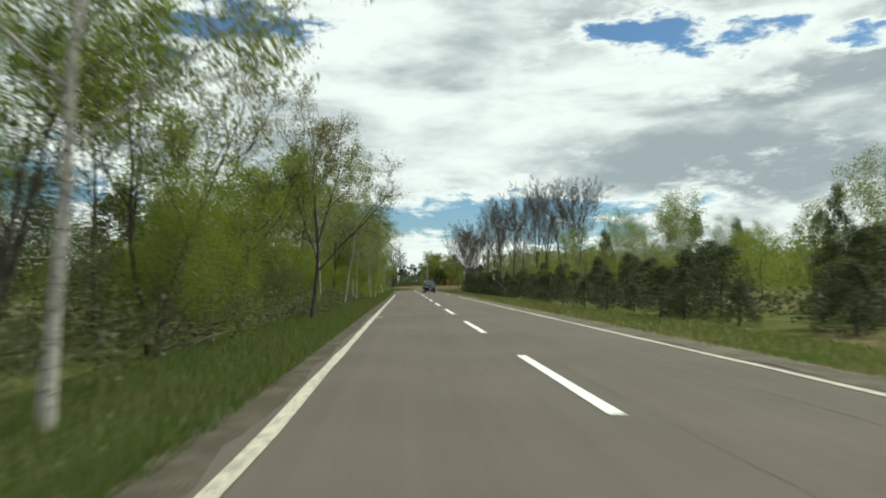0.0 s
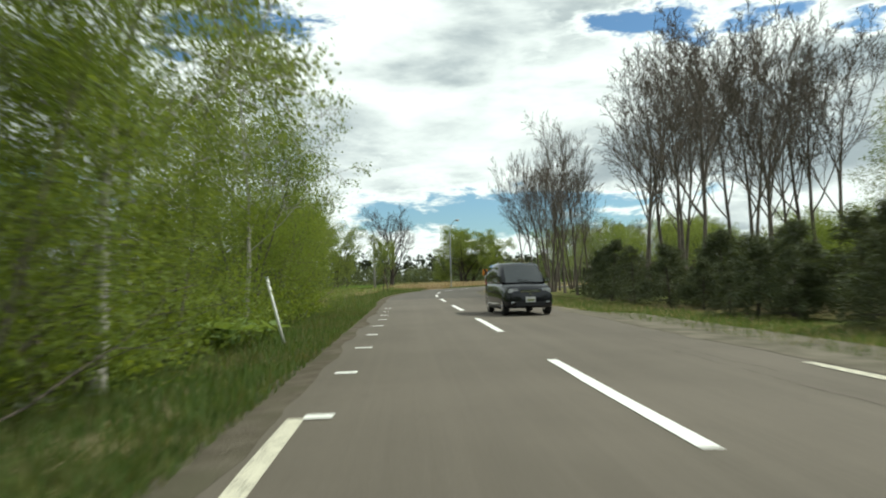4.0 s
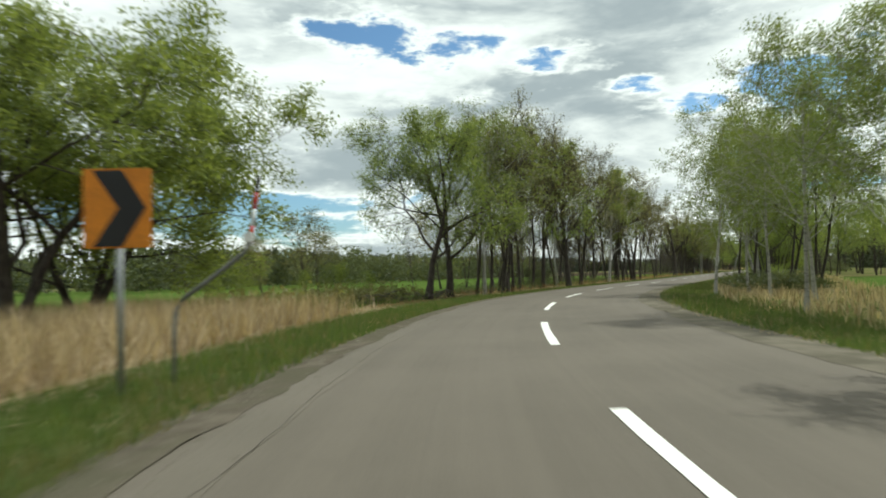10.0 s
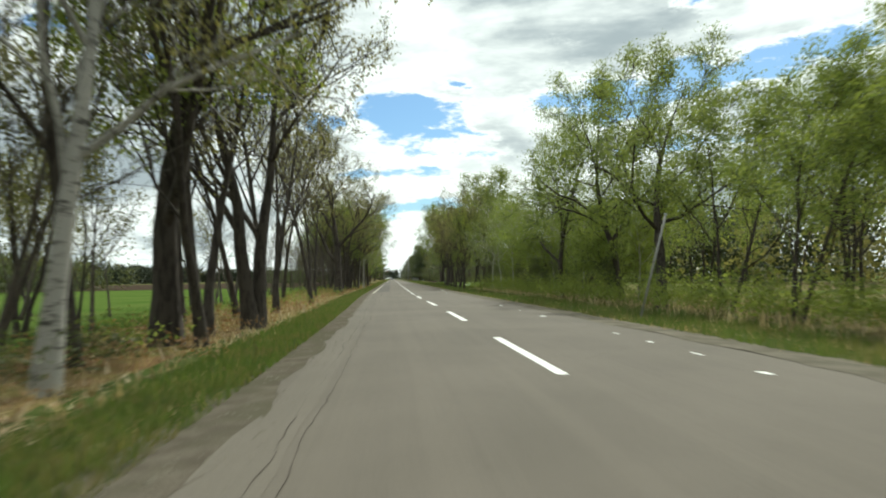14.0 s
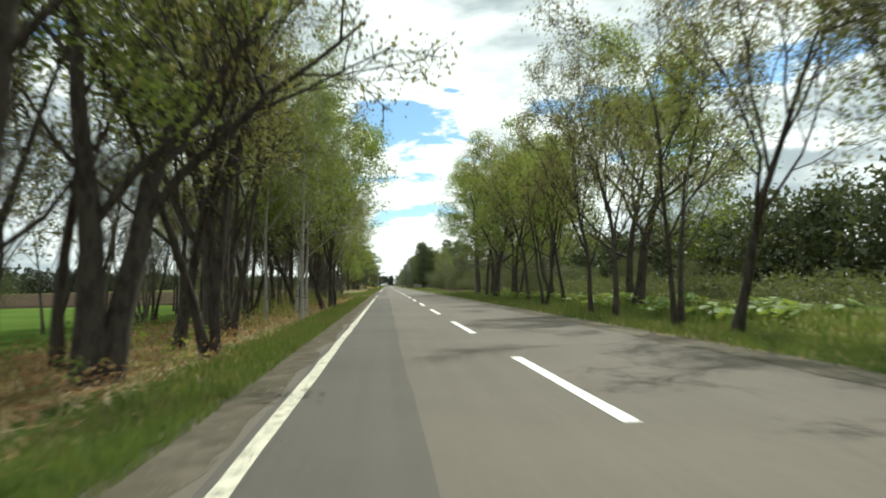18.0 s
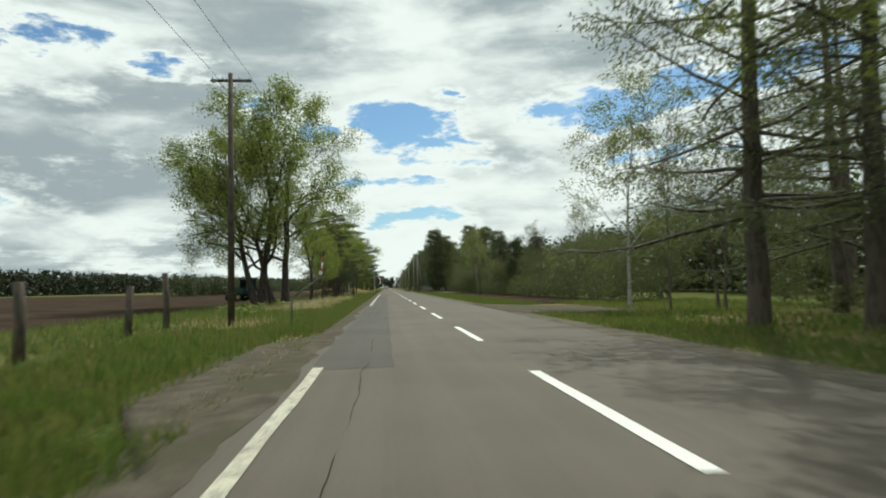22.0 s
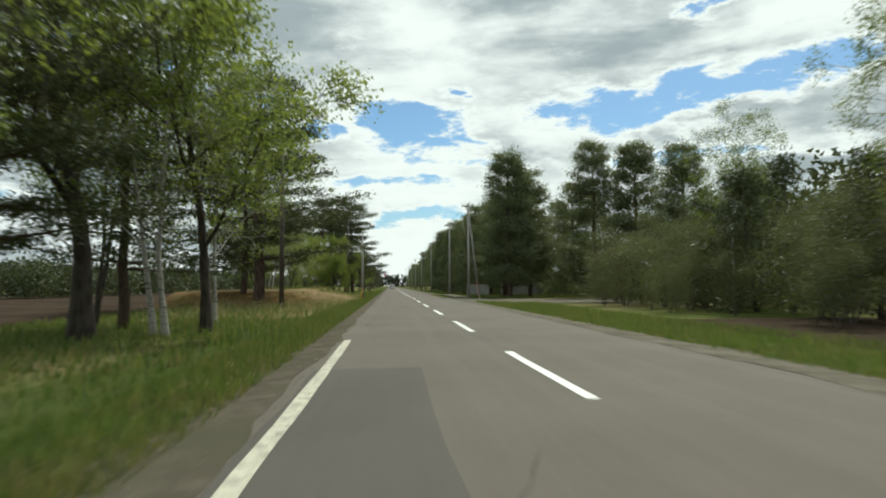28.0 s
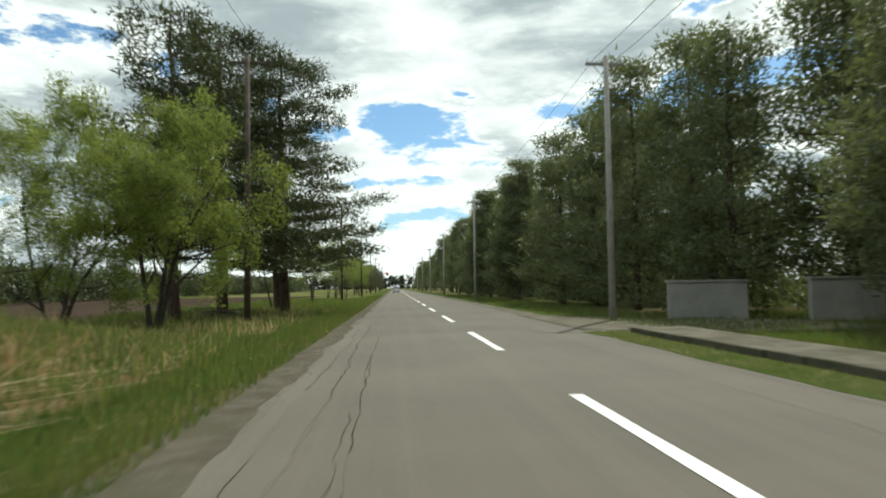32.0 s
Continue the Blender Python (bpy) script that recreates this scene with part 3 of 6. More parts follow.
def conifer(limbs, o):
    """A straight trunk with whorls of long boughs, each fringed with side twigs."""
    rng = limbs.rng
    top = 10.0
    pts = [Vector((rng.gauss(0, 0.03), rng.gauss(0, 0.03), -0.1 + (top + 0.1) * k / 10)) for k in range(11)]
    limbs.tube(pts, [o["r"] * (1.15 - 1.05 * k / 10) + 0.012 for k in range(11)], 8)
    f = o["bare"]
    while f < 0.985:
        turn = rng.random() * 6.28
        for k in range(o["whorl"]):
            if rng.random() < o["miss"]:
                continue
            a = turn + (k + rng.uniform(-0.3, 0.3)) * 6.28 / o["whorl"]
            g = min(0.99, f + rng.gauss(0, 0.012))
            L = top * o["reach"](g) * rng.uniform(0.6, 1.15)
            d = Vector((math.cos(a), math.sin(a), o["slope"] + rng.gauss(0, o.get("uneven", 0.08)))).normalized()
            p = Vector((0, 0, g * top))
            line, ways = [p.copy()], [d.copy()]
            for j in range(5):
                d = (d + Vector((rng.gauss(0, 0.07), rng.gauss(0, 0.07), o["curl"] * (j - 1) + rng.gauss(0, 0.04)))).normalized()
                p = p + d * L / 5
                line.append(p.copy())
                ways.append(d.copy())
            r = max(0.012, o["r"] * 0.26 * (1 - g) + 0.014)
            limbs.tube(line, [r * (1 - 0.16 * j) for j in range(6)], 4)
            count = max(3, int(o["twigs"] * (0.35 + L / (top * o["reach"](o["bare"])) * 0.65)))
            for q in range(count):
                u = 0.22 + 0.78 * (q + rng.random()) / count
                j = min(4, int(u * 5))
                b = line[j].lerp(line[j + 1], u * 5 - j)
                side = Vector((-ways[j].y, ways[j].x, 0)) * (1 if q % 2 else -1)
                w = (ways[j] * 0.65 + side * 0.8 + Vector((0, 0, o["lift"] + rng.gauss(0, 0.12)))).normalized()
                tl = top * o["twig"] * rng.uniform(0.6, 1.2) * (1.15 - 0.6 * u)
                e = b + w * tl
                limbs.tube([b, e], [0.012, 0.005], 3)
                for v in (0.35, 0.7, 1.0):
                    limbs.tips.append((b.lerp(e, v) - Vector((0, 0, o["hang"] * rng.random())), (w + Vector((0, 0, -o["hang"] * 2))).normalized()))
            limbs.tips.append((line[-1], ways[-1]))
        f += o["step"] * rng.uniform(0.7, 1.3)
    limbs.tips.append((Vector((0, 0, top)), Vector((0, 0, 1))))


def leaf_mesh(name, tips, per, spread, size, slender, mat, seed, droop=0.0, squash=0.8):
    """Small pointed leaves scattered round the twig ends."""
    rng = np.random.default_rng(abs(seed))
    n = len(tips) * per
    if n == 0:
        return None
    c = np.repeat(np.array([tuple(t[0]) for t in tips]), per, axis=0)
    ax = np.repeat(np.array([tuple(t[1]) for t in tips]), per, axis=0)
    off = np.clip(rng.normal(size=(n, 3)), -1.7, 1.7) * spread * np.array([1, 1, squash])
    c = c + off
    d = rng.normal(size=(n, 3)) * 0.8 + ax * 0.7 + np.array([0, 0, -droop])
    d /= np.linalg.norm(d, axis=1)[:, None] + 1e-9
    u = np.cross(d, rng.normal(size=(n, 3)))
    u /= np.linalg.norm(u, axis=1)[:, None] + 1e-9
    L = size * rng.uniform(0.6, 1.4, (n, 1))
    W = L * slender
    v = np.stack([c + u * W, c - u * W, c + d * L], axis=1).reshape(-1, 3)
    v[:, 2] = np.maximum(v[:, 2], 0.03)
    return mesh_from(name, v, np.arange(3 * n).reshape(-1, 3), mat)


FULL = lambda f: 1.15 - 0.75 * abs(f - 0.35)
CONE = lambda f: max(0.12, 1.18 - 1.1 * f)
DOME = lambda f: 1.0 - 0.35 * f
KINDS = {
    "leafy": dict(o=dict(levels=4, kids=(9, 5, 3, 3), angle=(42, 40, 40, 42), ratio=(0.48, 0.5, 0.5, 0.5), rise=(0.02, 0.12, 0.08, 0.05), bare=0.26, slim=0.5, wobble=0.14, shape=FULL),
                  r=0.1, bark="bark", leaf="leaf_mid", per=13, spread=0.2, size=0.075, slender=0.42),
    "sparse": dict(o=dict(levels=4, kids=(9, 5, 4, 3), angle=(36, 36, 36, 40), ratio=(0.56, 0.5, 0.5, 0.45), rise=(0.02, 0.14, 0.09, 0.05, 0.03), bare=0.22, slim=0.56, wobble=0.16, shape=DOME),
                   r=0.092, bark="bark", leaf="leaf_olive", per=6, spread=0.17, size=0.055, slender=0.42),
    "twiggy": dict(o=dict(levels=4, kids=(9, 6, 4, 3), angle=(34, 34, 36, 38), ratio=(0.56, 0.48, 0.48, 0.46), rise=(0.02, 0.12, 0.08, 0.05, 0.03), bare=0.3, slim=0.5, wobble=0.15, shape=DOME, thin=0.007),
                   r=0.088, bark="bark", leaf="leaf_olive", per=2, spread=0.15, size=0.055, slender=0.42),
    "oak": dict(o=dict(levels=4, kids=(7, 5, 4, 4), angle=(46, 40, 38, 40), ratio=(0.6, 0.52, 0.5, 0.45), rise=(0.0, 0.12, 0.09, 0.05, 0.03), bare=0.2, slim=0.6, wobble=0.19, shape=DOME),
                r=0.21, bark="bark", leaf="leaf_olive", per=4, spread=0.15, size=0.058, slender=0.42),
    "elm": dict(o=dict(levels=4, kids=(11, 6, 4, 3), angle=(56, 44, 40, 40), ratio=(0.42, 0.5, 0.5, 0.5), rise=(0.01, 0.06, 0.05, 0.0, -0.06), bare=0.22, slim=0.5, wobble=0.2, shape=FULL),
                r=0.15, bark="bark", leaf="leaf_mid", per=12, spread=0.17, size=0.056, slender=0.42),
    "bare": dict(o=dict(levels=4, kids=(10, 6, 5, 3), angle=(31, 27, 30, 33), ratio=(0.56, 0.5, 0.48, 0.46), rise=(0.03, 0.09, 0.06, 0.04, 0.02), bare=0.32, slim=0.5, wobble=0.075, shape=DOME, thin=0.0075),
                 r=0.085, bark="bark_grey", leaf="bud", per=0, spread=0.05, size=0.05, slender=0.3),
    "ash": dict(o=dict(levels=4, kids=(15, 7, 5, 3), angle=(34, 34, 36, 38), ratio=(0.62, 0.44, 0.46, 0.45), rise=(0.02, 0.17, 0.1, 0.06, 0.04), bare=0.14, slim=0.5, wobble=0.09, shape=FULL, thin=0.009),
                r=0.2, bark="bark", leaf="bud", per=0, spread=0.05, size=0.05, slender=0.3),
    "birch": dict(o=dict(levels=4, kids=(13, 5, 3, 2), angle=(44, 42, 40, 40), ratio=(0.33, 0.5, 0.5, 0.5), rise=(0.03, 0.08, -0.02, -0.12), bare=0.28, slim=0.4, wobble=0.1, shape=FULL),
                  r=0.068, bark="bark_white", leaf="leaf_pale", per=11, spread=0.17, size=0.062, slender=0.42),
    "old_birch": dict(o=dict(levels=4, kids=(9, 5, 4, 3), angle=(48, 42, 40, 40), ratio=(0.42, 0.5, 0.5, 0.45), rise=(0.02, 0.09, 0.04, -0.03, -0.1), bare=0.2, slim=0.5, wobble=0.2, shape=FULL),
                      r=0.15, bark="bark_white", leaf="leaf_olive", per=7, spread=0.16, size=0.055, slender=0.42),
    "willow": dict(o=dict(levels=4, kids=(12, 6, 3, 3), angle=(56, 46, 40, 40), ratio=(0.6, 0.5, 0.5, 0.5), rise=(0.0, 0.07, 0.04, -0.05), bare=0.16, slim=0.55, wobble=0.16, shape=DOME),
                   r=0.16, bark="bark", leaf="leaf_mid", per=20, spread=0.22, size=0.09, slender=0.3),
    "thicket": dict(o=dict(levels=2, kids=(10, 6), angle=(50, 44), ratio=(0.42, 0.5), rise=(0.02, 0.09, 0.05), bare=0.03, slim=0.5, wobble=0.14, shape=lambda f: 1.25 - 0.75 * f),
                    r=0.08, bark="bark_grey", leaf="leaf_bright", per=90, spread=0.5, size=0.085, slender=0.4),
    "scrub": dict(o=dict(levels=2, kids=(10, 6), angle=(46, 44), ratio=(0.42, 0.5), rise=(0.02, 0.1, 0.06), bare=0.05, slim=0.5, wobble=0.16, shape=lambda f: 1.25 - 0.8 * f),
                  r=0.08, bark="bark_grey", leaf="leaf_grey", per=85, spread=0.5, size=0.105, slender=0.36),
    "spruce": dict(o=dict(levels=2, kids=(24, 5), angle=(80, 42), ratio=(0.36, 0.42), rise=(0.05, -0.03, 0.02), bare=0.03, slim=0.3, wobble=0.05, shape=CONE),
                   r=0.13, bark="bark", leaf="needle_dark", per=30, spread=0.26, size=0.25, slender=0.15),
    "pine": dict(o=dict(r=0.15, bare=0.2, whorl=5, miss=0.2, step=0.068, reach=lambda g: 0.4 * (1.03 - g) ** 0.5, slope=0.06, curl=0.03, twigs=11, twig=0.085, lift=0.1, hang=0.0),
                 bark="bark_red", leaf="needle_dark", per=28, spread=0.19, size=0.14, slender=0.14),
    "pine_dense": dict(o=dict(r=0.14, bare=0.1, whorl=5, miss=0.22, step=0.056, reach=lambda g: 0.27 * (1.03 - g) ** 0.55, slope=0.3, curl=0.05, twigs=11, twig=0.07, lift=0.15, hang=0.0),
                       bark="bark_red", leaf="needle", per=24, spread=0.25, size=0.16, slender=0.16),
    "larch": dict(o=dict(r=0.165, bare=0.2, whorl=5, miss=0.3, step=0.064, reach=lambda g: 0.42 * (1.02 - g) ** 0.7, slope=0.02, uneven=0.2, curl=0.045, twigs=12, twig=0.075, lift=-0.12, hang=0.2),
                  bark="bark_grey", leaf="needle", per=11, spread=0.16, size=0.1, slender=0.16),
}
WORDS = {
    "leafy": ("roadside_tree", "dark-trunked roadside tree in fresh mid-green leaf", "tree"),
    "sparse": ("roadside_tree", "tall dark-trunked tree just coming into olive leaf", "tree"),
    "twiggy": ("roadside_tree", "tall dark-trunked tree with bare brown twigs and first buds", "tree"),
    "oak": ("roadside_oak", "thick-trunked dark oak with heavy limbs and first olive leaf", "oak"),
    "elm": ("field_elm", "tall thick-trunked elm with crooked limbs in thin leaf", "elm"),
    "bare": ("bare_tree", "leafless grey-brown tree with fine spreading twigs", "tree"),
    "ash": ("bare_ash", "large dark leafless tree with a broad oval crown", "ash"),
    "birch": ("birch_tree", "slender white-barked birch with thin pale-green leaf", "birch"),
    "old_birch": ("old_birch_tree", "old leaning birch with a thick scarred white trunk", "birch"),
    "willow": ("willow_tree", "broad round willow in full green leaf", "willow"),
    "thicket": ("willow_bush", "dense bright-green bush leafy down to the grass", "bush"),
    "scrub": ("scrub_bush", "dense grey-green bush at the edge of the wood", "bush"),
    "spruce": ("spruce_tree", "small dark-green spruce with branches to the ground", "spruce"),
    "pine": ("pine_tree", "dark irregular pine with layered boughs", "pine"),
    "pine_dense": ("pine_tree", "tall dense dark pine in a close stand", "pine"),
    "larch": ("larch_tree", "tall larch with level drooping green boughs", "larch"),
}
VARIANTS = {"leafy": 4, "sparse": 5, "oak": 2, "twiggy": 4, "elm": 3, "bare": 4, "ash": 1, "birch": 4, "old_birch": 2, "willow": 3, "thicket": 4, "scrub": 3, "spruce": 3, "pine": 3, "pine_dense": 3, "larch": 3}
MODELS = {}


def tree_model(kind, v, coarse):
    """Wood and leaf meshes of one tree, about 10 m tall; the coarse make has fewer and larger leaves."""
    spec = KINDS[kind]
    o = dict(spec["o"])
    per, spread, size = spec["per"], spec["spread"], spec["size"]
    if kind in ("pine", "pine_dense", "larch"):
        limbs = Limbs(sum(map(ord, kind)) * 31 + v * 7)
        if coarse:
            o.update(twigs=o["twigs"] * 0.55, step=o["step"] * 1.15)
            per, spread, size = int(per * 0.8), spread * 1.4, size * 1.4
        conifer(limbs, o)
        wood = limbs.mesh("trunk", limbs.faces + limbs.fine, spec["bark"])
        return wood, leaf_mesh("crown", limbs.tips, per, spread, size, spec["slender"], M[spec["leaf"]], v + 3, 0.5 if kind == "larch" else -0.1, {"pine": 0.5, "pine_dense": 0.6, "larch": 0.6}[kind]), 10.0
    if coarse:
        if o["levels"] > 2:
            o["levels"] = 3
            per, spread, size = max(6, int(per * 1.3)), spread * 1.7, size * 1.35
        else:
            o["kids"] = (int(o["kids"][0] * 0.7), 4)
            per, spread, size = int(per * 0.9), spread * 1.4, size * 1.25
        if kind in ("oak", "elm"):
            per = 8
        if kind == "bare":
            o["levels"], o["kids"], per, size = 4, (8, 5, 3, 2), 0, spec["size"]
        if kind == "sparse":
            per, spread, size = 9, 0.3, 0.11
    seed_v = sum(map(ord, kind)) * 31 + v * 7
    limbs = Limbs(seed_v)
    trunk_len = 10.0 * (0.92 if kind not in ("bare", "sparse", "twiggy", "leafy", "willow", "oak", "elm", "ash") else 0.72)
    stems = 3 if kind in ("thicket", "scrub", "willow") else 4 if kind == "bare" and v == 3 else 2 if kind in ("leafy", "sparse", "oak") and v % 2 else 1
    for q in range(stems):
        a = limbs.rng.random() * 2.0 + q * 6.28 / stems
        tilt = 0.3 if stems == 4 else 0.05 if stems == 1 else 0.14 if stems == 2 else 0.22
        d = Vector((math.cos(a) * tilt, math.sin(a) * tilt, 1)).normalized()
        few = tuple(max(4, int(k * (1 if stems == 1 else 0.66))) if i == 0 else k for i, k in enumerate(o["kids"]))
        limbs.grow(Vector((math.cos(a) * 0.08 * (stems - 1), math.sin(a) * 0.08 * (stems - 1), -0.1)), d,
                   trunk_len * limbs.rng.uniform(0.85, 1.0), spec["r"] * (1.0 if stems in (1, 4) else 0.78), 0, dict(o, kids=few))
    if kind in ("bare", "ash"):
        return limbs.mesh("trunk", limbs.faces, spec["bark"]), limbs.mesh("crown", limbs.fine, spec["bark"]), max(z for _, _, z in limbs.verts)
    wood = limbs.mesh("trunk", limbs.faces + limbs.fine, spec["bark"])
    leaves = leaf_mesh("crown", limbs.tips, per, spread, size, spec["slender"], M[spec["leaf"]], seed_v, 0.15)
    return wood, leaves, max(z for _, _, z in limbs.verts)


tree_count = 0


def tree(kind, s, e, height, v=None, lean=0.0, width=1.0, coarse=None, tilt=None, spin=None):
    """tilt: degrees towards the road's right and along it; without it the tree leans by chance."""
    global tree_count
    tree_count += 1
    rng = random.Random(tree_count * 13 + 5)
    coarse = (abs(e) > 10 and kind != "larch") if coarse is None else coarse
    v = (tree_count if v is None else v) % VARIANTS[kind]
    if (kind, v, coarse) not in MODELS:
        MODELS[kind, v, coarse] = tree_model(kind, v, coarse)
    wood, leaves, top = MODELS[kind, v, coarse]
    name, label, category = WORDS[kind]
    k = height / top
    p = place(s, e, terrain(e))
    ob = new(name)
    right, ahead = tilt or (lean * rng.uniform(-1, 1), lean * rng.uniform(-1, 1))
    turned = rng.uniform(0, 360) if spin is None else spin
    ob.matrix_basis = on_road(s, e, p.z) @ pose(0, 0, 0, -ahead, right, 0) @ pose(0, 0, 0, 0, 0, turned) @ Matrix.Diagonal((k * width, k * width, k, 1))
    tagged(ob, label, category, category + " trees by the road")
    child("trunk", wood, ob)
    if leaves is not None:
        child("crown", leaves, ob)
    return ob


def scatter(kind, s0, s1, e0, e1, count, h0, h1, seed, lean=2.0, width=1.0, coarse=None):
    rng = random.Random(seed)
    for i in range(count):
        tree(kind, s0 + (s1 - s0) * (i + rng.random()) / count, rng.uniform(e0, e1), rng.uniform(h0, h1), lean=lean, width=width * rng.uniform(0.88, 1.15), coarse=coarse)


# first straight, left side: a close belt of young trees
tree("birch", 10.4, -5.0, 10.5, 1, width=0.95, tilt=(6, 0))
for s, e, h in ((66.2, -4.9, 8.5), (67.3, -4.6, 8), (68.9, -5.0, 8.5), (57, -5.6, 9), (38, -6.0, 9)):
    tree("birch", s, e, h, lean=3, width=0.75)
tree("sparse", 28.5, -5.1, 9.0, 2, width=0.9, tilt=(6, 0))
for s, e, h in ((18, -6.8, 9), (52, -6.8, 9.5)):
    tree("sparse", s, e, h, lean=4)
tree("birch", 46.9, -5.6, 10.5, 1, tilt=(7, 0), width=0.8)
for s, e, h in ((60.4, -6.4, 8.5), (62.6, -6.2, 8.0)):
    tree("birch", s, e, h, 2, tilt=(1, 0), width=0.7)
scatter("thicket", 14, 62, -6.4, -8.6, 15, 2.4, 4.0, 15)
scatter("thicket", 54, 104, -6.0, -7.2, 12, 2.6, 4.6, 11)
scatter("scrub", 8, 60, -7.0, -9.5, 13, 2.2, 3.8, 17)
scatter("leafy", 13, 44, -7.2, -9.4, 6, 6.5, 8.5, 28)
scatter("bare", 8, 60, -6.0, -8.5, 4, 4.0, 7.0, 18, 8.0)
scatter("spruce", 12, 50, -9.0, -12.0, 7, 3.5, 5.5, 19, 1.0, 1.2)
scatter("leafy", 43, 66, -6.6, -8.6, 4, 7.5, 9.0, 64)
scatter("leafy", 74, 102, -6.4, -8.8, 3, 7.5, 10.0, 12)
scatter("birch", 58, 100, -5.2, -7.0, 6, 7.5, 10.0, 16, 4.0, 1.3)
scatter("thicket", 70, 104, -5.6, -6.6, 8, 4.0, 5.8, 13)
scatter("leafy", 0, 105, -13, -26, 12, 5.0, 7.0, 14)
# first straight, right side: spruce hedge, birches and tall bare trees behind
scatter("spruce", 16, 100, 7.8, 9.2, 26, 1.2, 1.9, 21, 1.0, 1.5)
scatter("spruce", 70, 108, 7.4, 9.0, 12, 1.8, 2.5, 26, 1.0, 1.4)
scatter("spruce", 46, 90, 24, 31, 6, 6.0, 8.0, 27, 1.0, 0.6)
scatter("spruce", 10, 110, 10.0, 13.5, 24, 1.9, 2.8, 22, 1.0, 1.5)
scatter("spruce", 20, 104, 13.5, 18, 16, 2.8, 4.0, 29, 1.0, 1.2)
scatter("spruce", 82, 118, 8.0, 10.5, 15, 2.2, 3.0, 65, 1.0, 1.4)
scatter("thicket", 20, 112, 15, 20, 16, 2.8, 4.0, 23)
scatter("birch", 30, 112, 19, 30, 18, 7.5, 10.0, 24)
scatter("leafy", 10, 70, 24, 36, 9, 5, 6.5, 25)
for s, e, h in ((131, 27, 19), (126, 22, 17), (122, 17, 15), (118, 13, 13.5), (113, 11.5, 13), (140, 31, 19), (108, 12.5, 13), (124, 29, 18), (133, 20, 16), (127, 24, 17.5), (122, 23, 17), (129, 29.5, 18.5), (126.5, 27.5, 18), (119, 20.5, 16), (117, 16.5, 15), (120, 15, 14.5), (114, 14, 13.5)):
    tree("bare", s, e, h * 1.15, round(s) % 3, lean=2, coarse=False)
for s, e, h in ((141.7, 8.4, 13.5), (141.1, 9.9, 14), (138.4, 10.5, 13), (145.8, 8.8, 12.5), (140.6, 7.4, 13), (134, 9.5, 13), (128, 9.8, 13), (121, 9.4, 12.5), (137, 13, 14), (146, 12, 13), (150.5, 9.8, 13.5), (151.5, 12, 13)):
    tree("bare", s, e, h, lean=3, width=0.8)
# the bend, outer side
for s, e, h in ((138.1, -5.6, 5.0), (141.8, -6.0, 5.8)):
    tree("leafy", s, e, h, 0, width=0.7)
scatter("scrub", 112, 150, -20, -27, 12, 3.0, 5.0, 32)
scatter("bare", 118, 150, -15, -22, 6, 5.0, 7.5, 34)
for s, e, h in ((136, -13.5, 8), (133, -15.5, 8.5), (128, -14, 8), (146, -15.5, 10), (148, -18, 9.5), (141, -19, 8.5), (134, -20, 8), (126, -19, 7.5), (119, -18, 7.5), (150, -22, 8.5)):
    tree("leafy", s, e, h)
for s, e, h in ((160.2, -20.0, 8.6), (161.0, -23.0, 11.5), (160.4, -25.2, 12.5), (160.8, -27.5, 10.5), (162.5, -24.5, 10.0), (161, -31, 9.5), (160.6, -19.5, 6.0), (164, -22, 5.5), (168, -24, 5.5), (173, -27, 5.0)):
    tree("leafy", s, e, h, lean=2, width=1.05, coarse=False)
scatter("leafy", 106, 150, -26, -40, 12, 8, 11, 31)
scatter("scrub", 159.5, 163, -24, -42, 10, 4.0, 6.5, 74, 2.0, 1.2, False)
scatter("bare", 159.5, 164, -22, -38, 5, 6.0, 8.0, 75, 6.0)
tree("ash", 166.5, -15.0, 12.4, 0, coarse=False, width=1.4)
tree("willow", 186.0, -14.6, 10.0, 0, width=1.15, coarse=False)
tree("willow", 189.5, -15.2, 10.0, 1, width=1.1, coarse=False)
for s, e, h in ((201, -13.5, 5.0), (206, -16, 4.5), (197, -13, 3.6)):
    tree("sparse", s, e, h, width=1.3)
scatter("thicket", 190, 205, -10, -13, 5, 1.2, 2.0, 33)
# the bend, inner side
for s, e, h in ((174.4, 6.9, 6.4), (176.0, 6.2, 7.0), (178, 8.5, 6.5), (189.8, 7.2, 8.0), (187, 9, 8.5), (184, 11, 7.5), (192, 10.5, 9), (204.6, 6.4, 9.5), (202, 8.5, 9.0), (198, 9.5, 9.5), (207, 8, 9)):
    tree("birch", s, e, h, lean=3, width=1.25)
scatter("leafy", 172, 210, 12, 26, 13, 7, 9.5, 35)
scatter("leafy", 150, 170, 26, 44, 8, 6, 8.5, 36)
# left row along the green field
for s, e, h in ((204.3, -8.1, 10), (206.7, -7.8, 11)):
    tree("elm", s, e, h, lean=2, width=1.05)
for s, e, h in ((219, -6.7, 12.5), (246.5, -5.7, 12), (332.8, -5.0, 11)):
    tree("leafy", s, e, h, lean=3)
for s, e, h in ((209.7, -7.3, 11), (211.4, -6.4, 12), (213.8, -6.6, 12), (209.9, -6.4, 12), (209.5, -5.5, 12), (210.3, -5.4, 11.5), (212.3, -5.8, 12), (214.5, -6.1, 12.5), (219, -5.9, 13),
                (228, -7.4, 13), (230.9, -6.3, 13), (226.8, -6.2, 12), (225.8, -7.0, 12), (221, -6.6, 12), (236, -6.4, 13), (243.4, -6.9, 13)):
    tree("twiggy", s, e, h, lean=2.5, coarse=False)
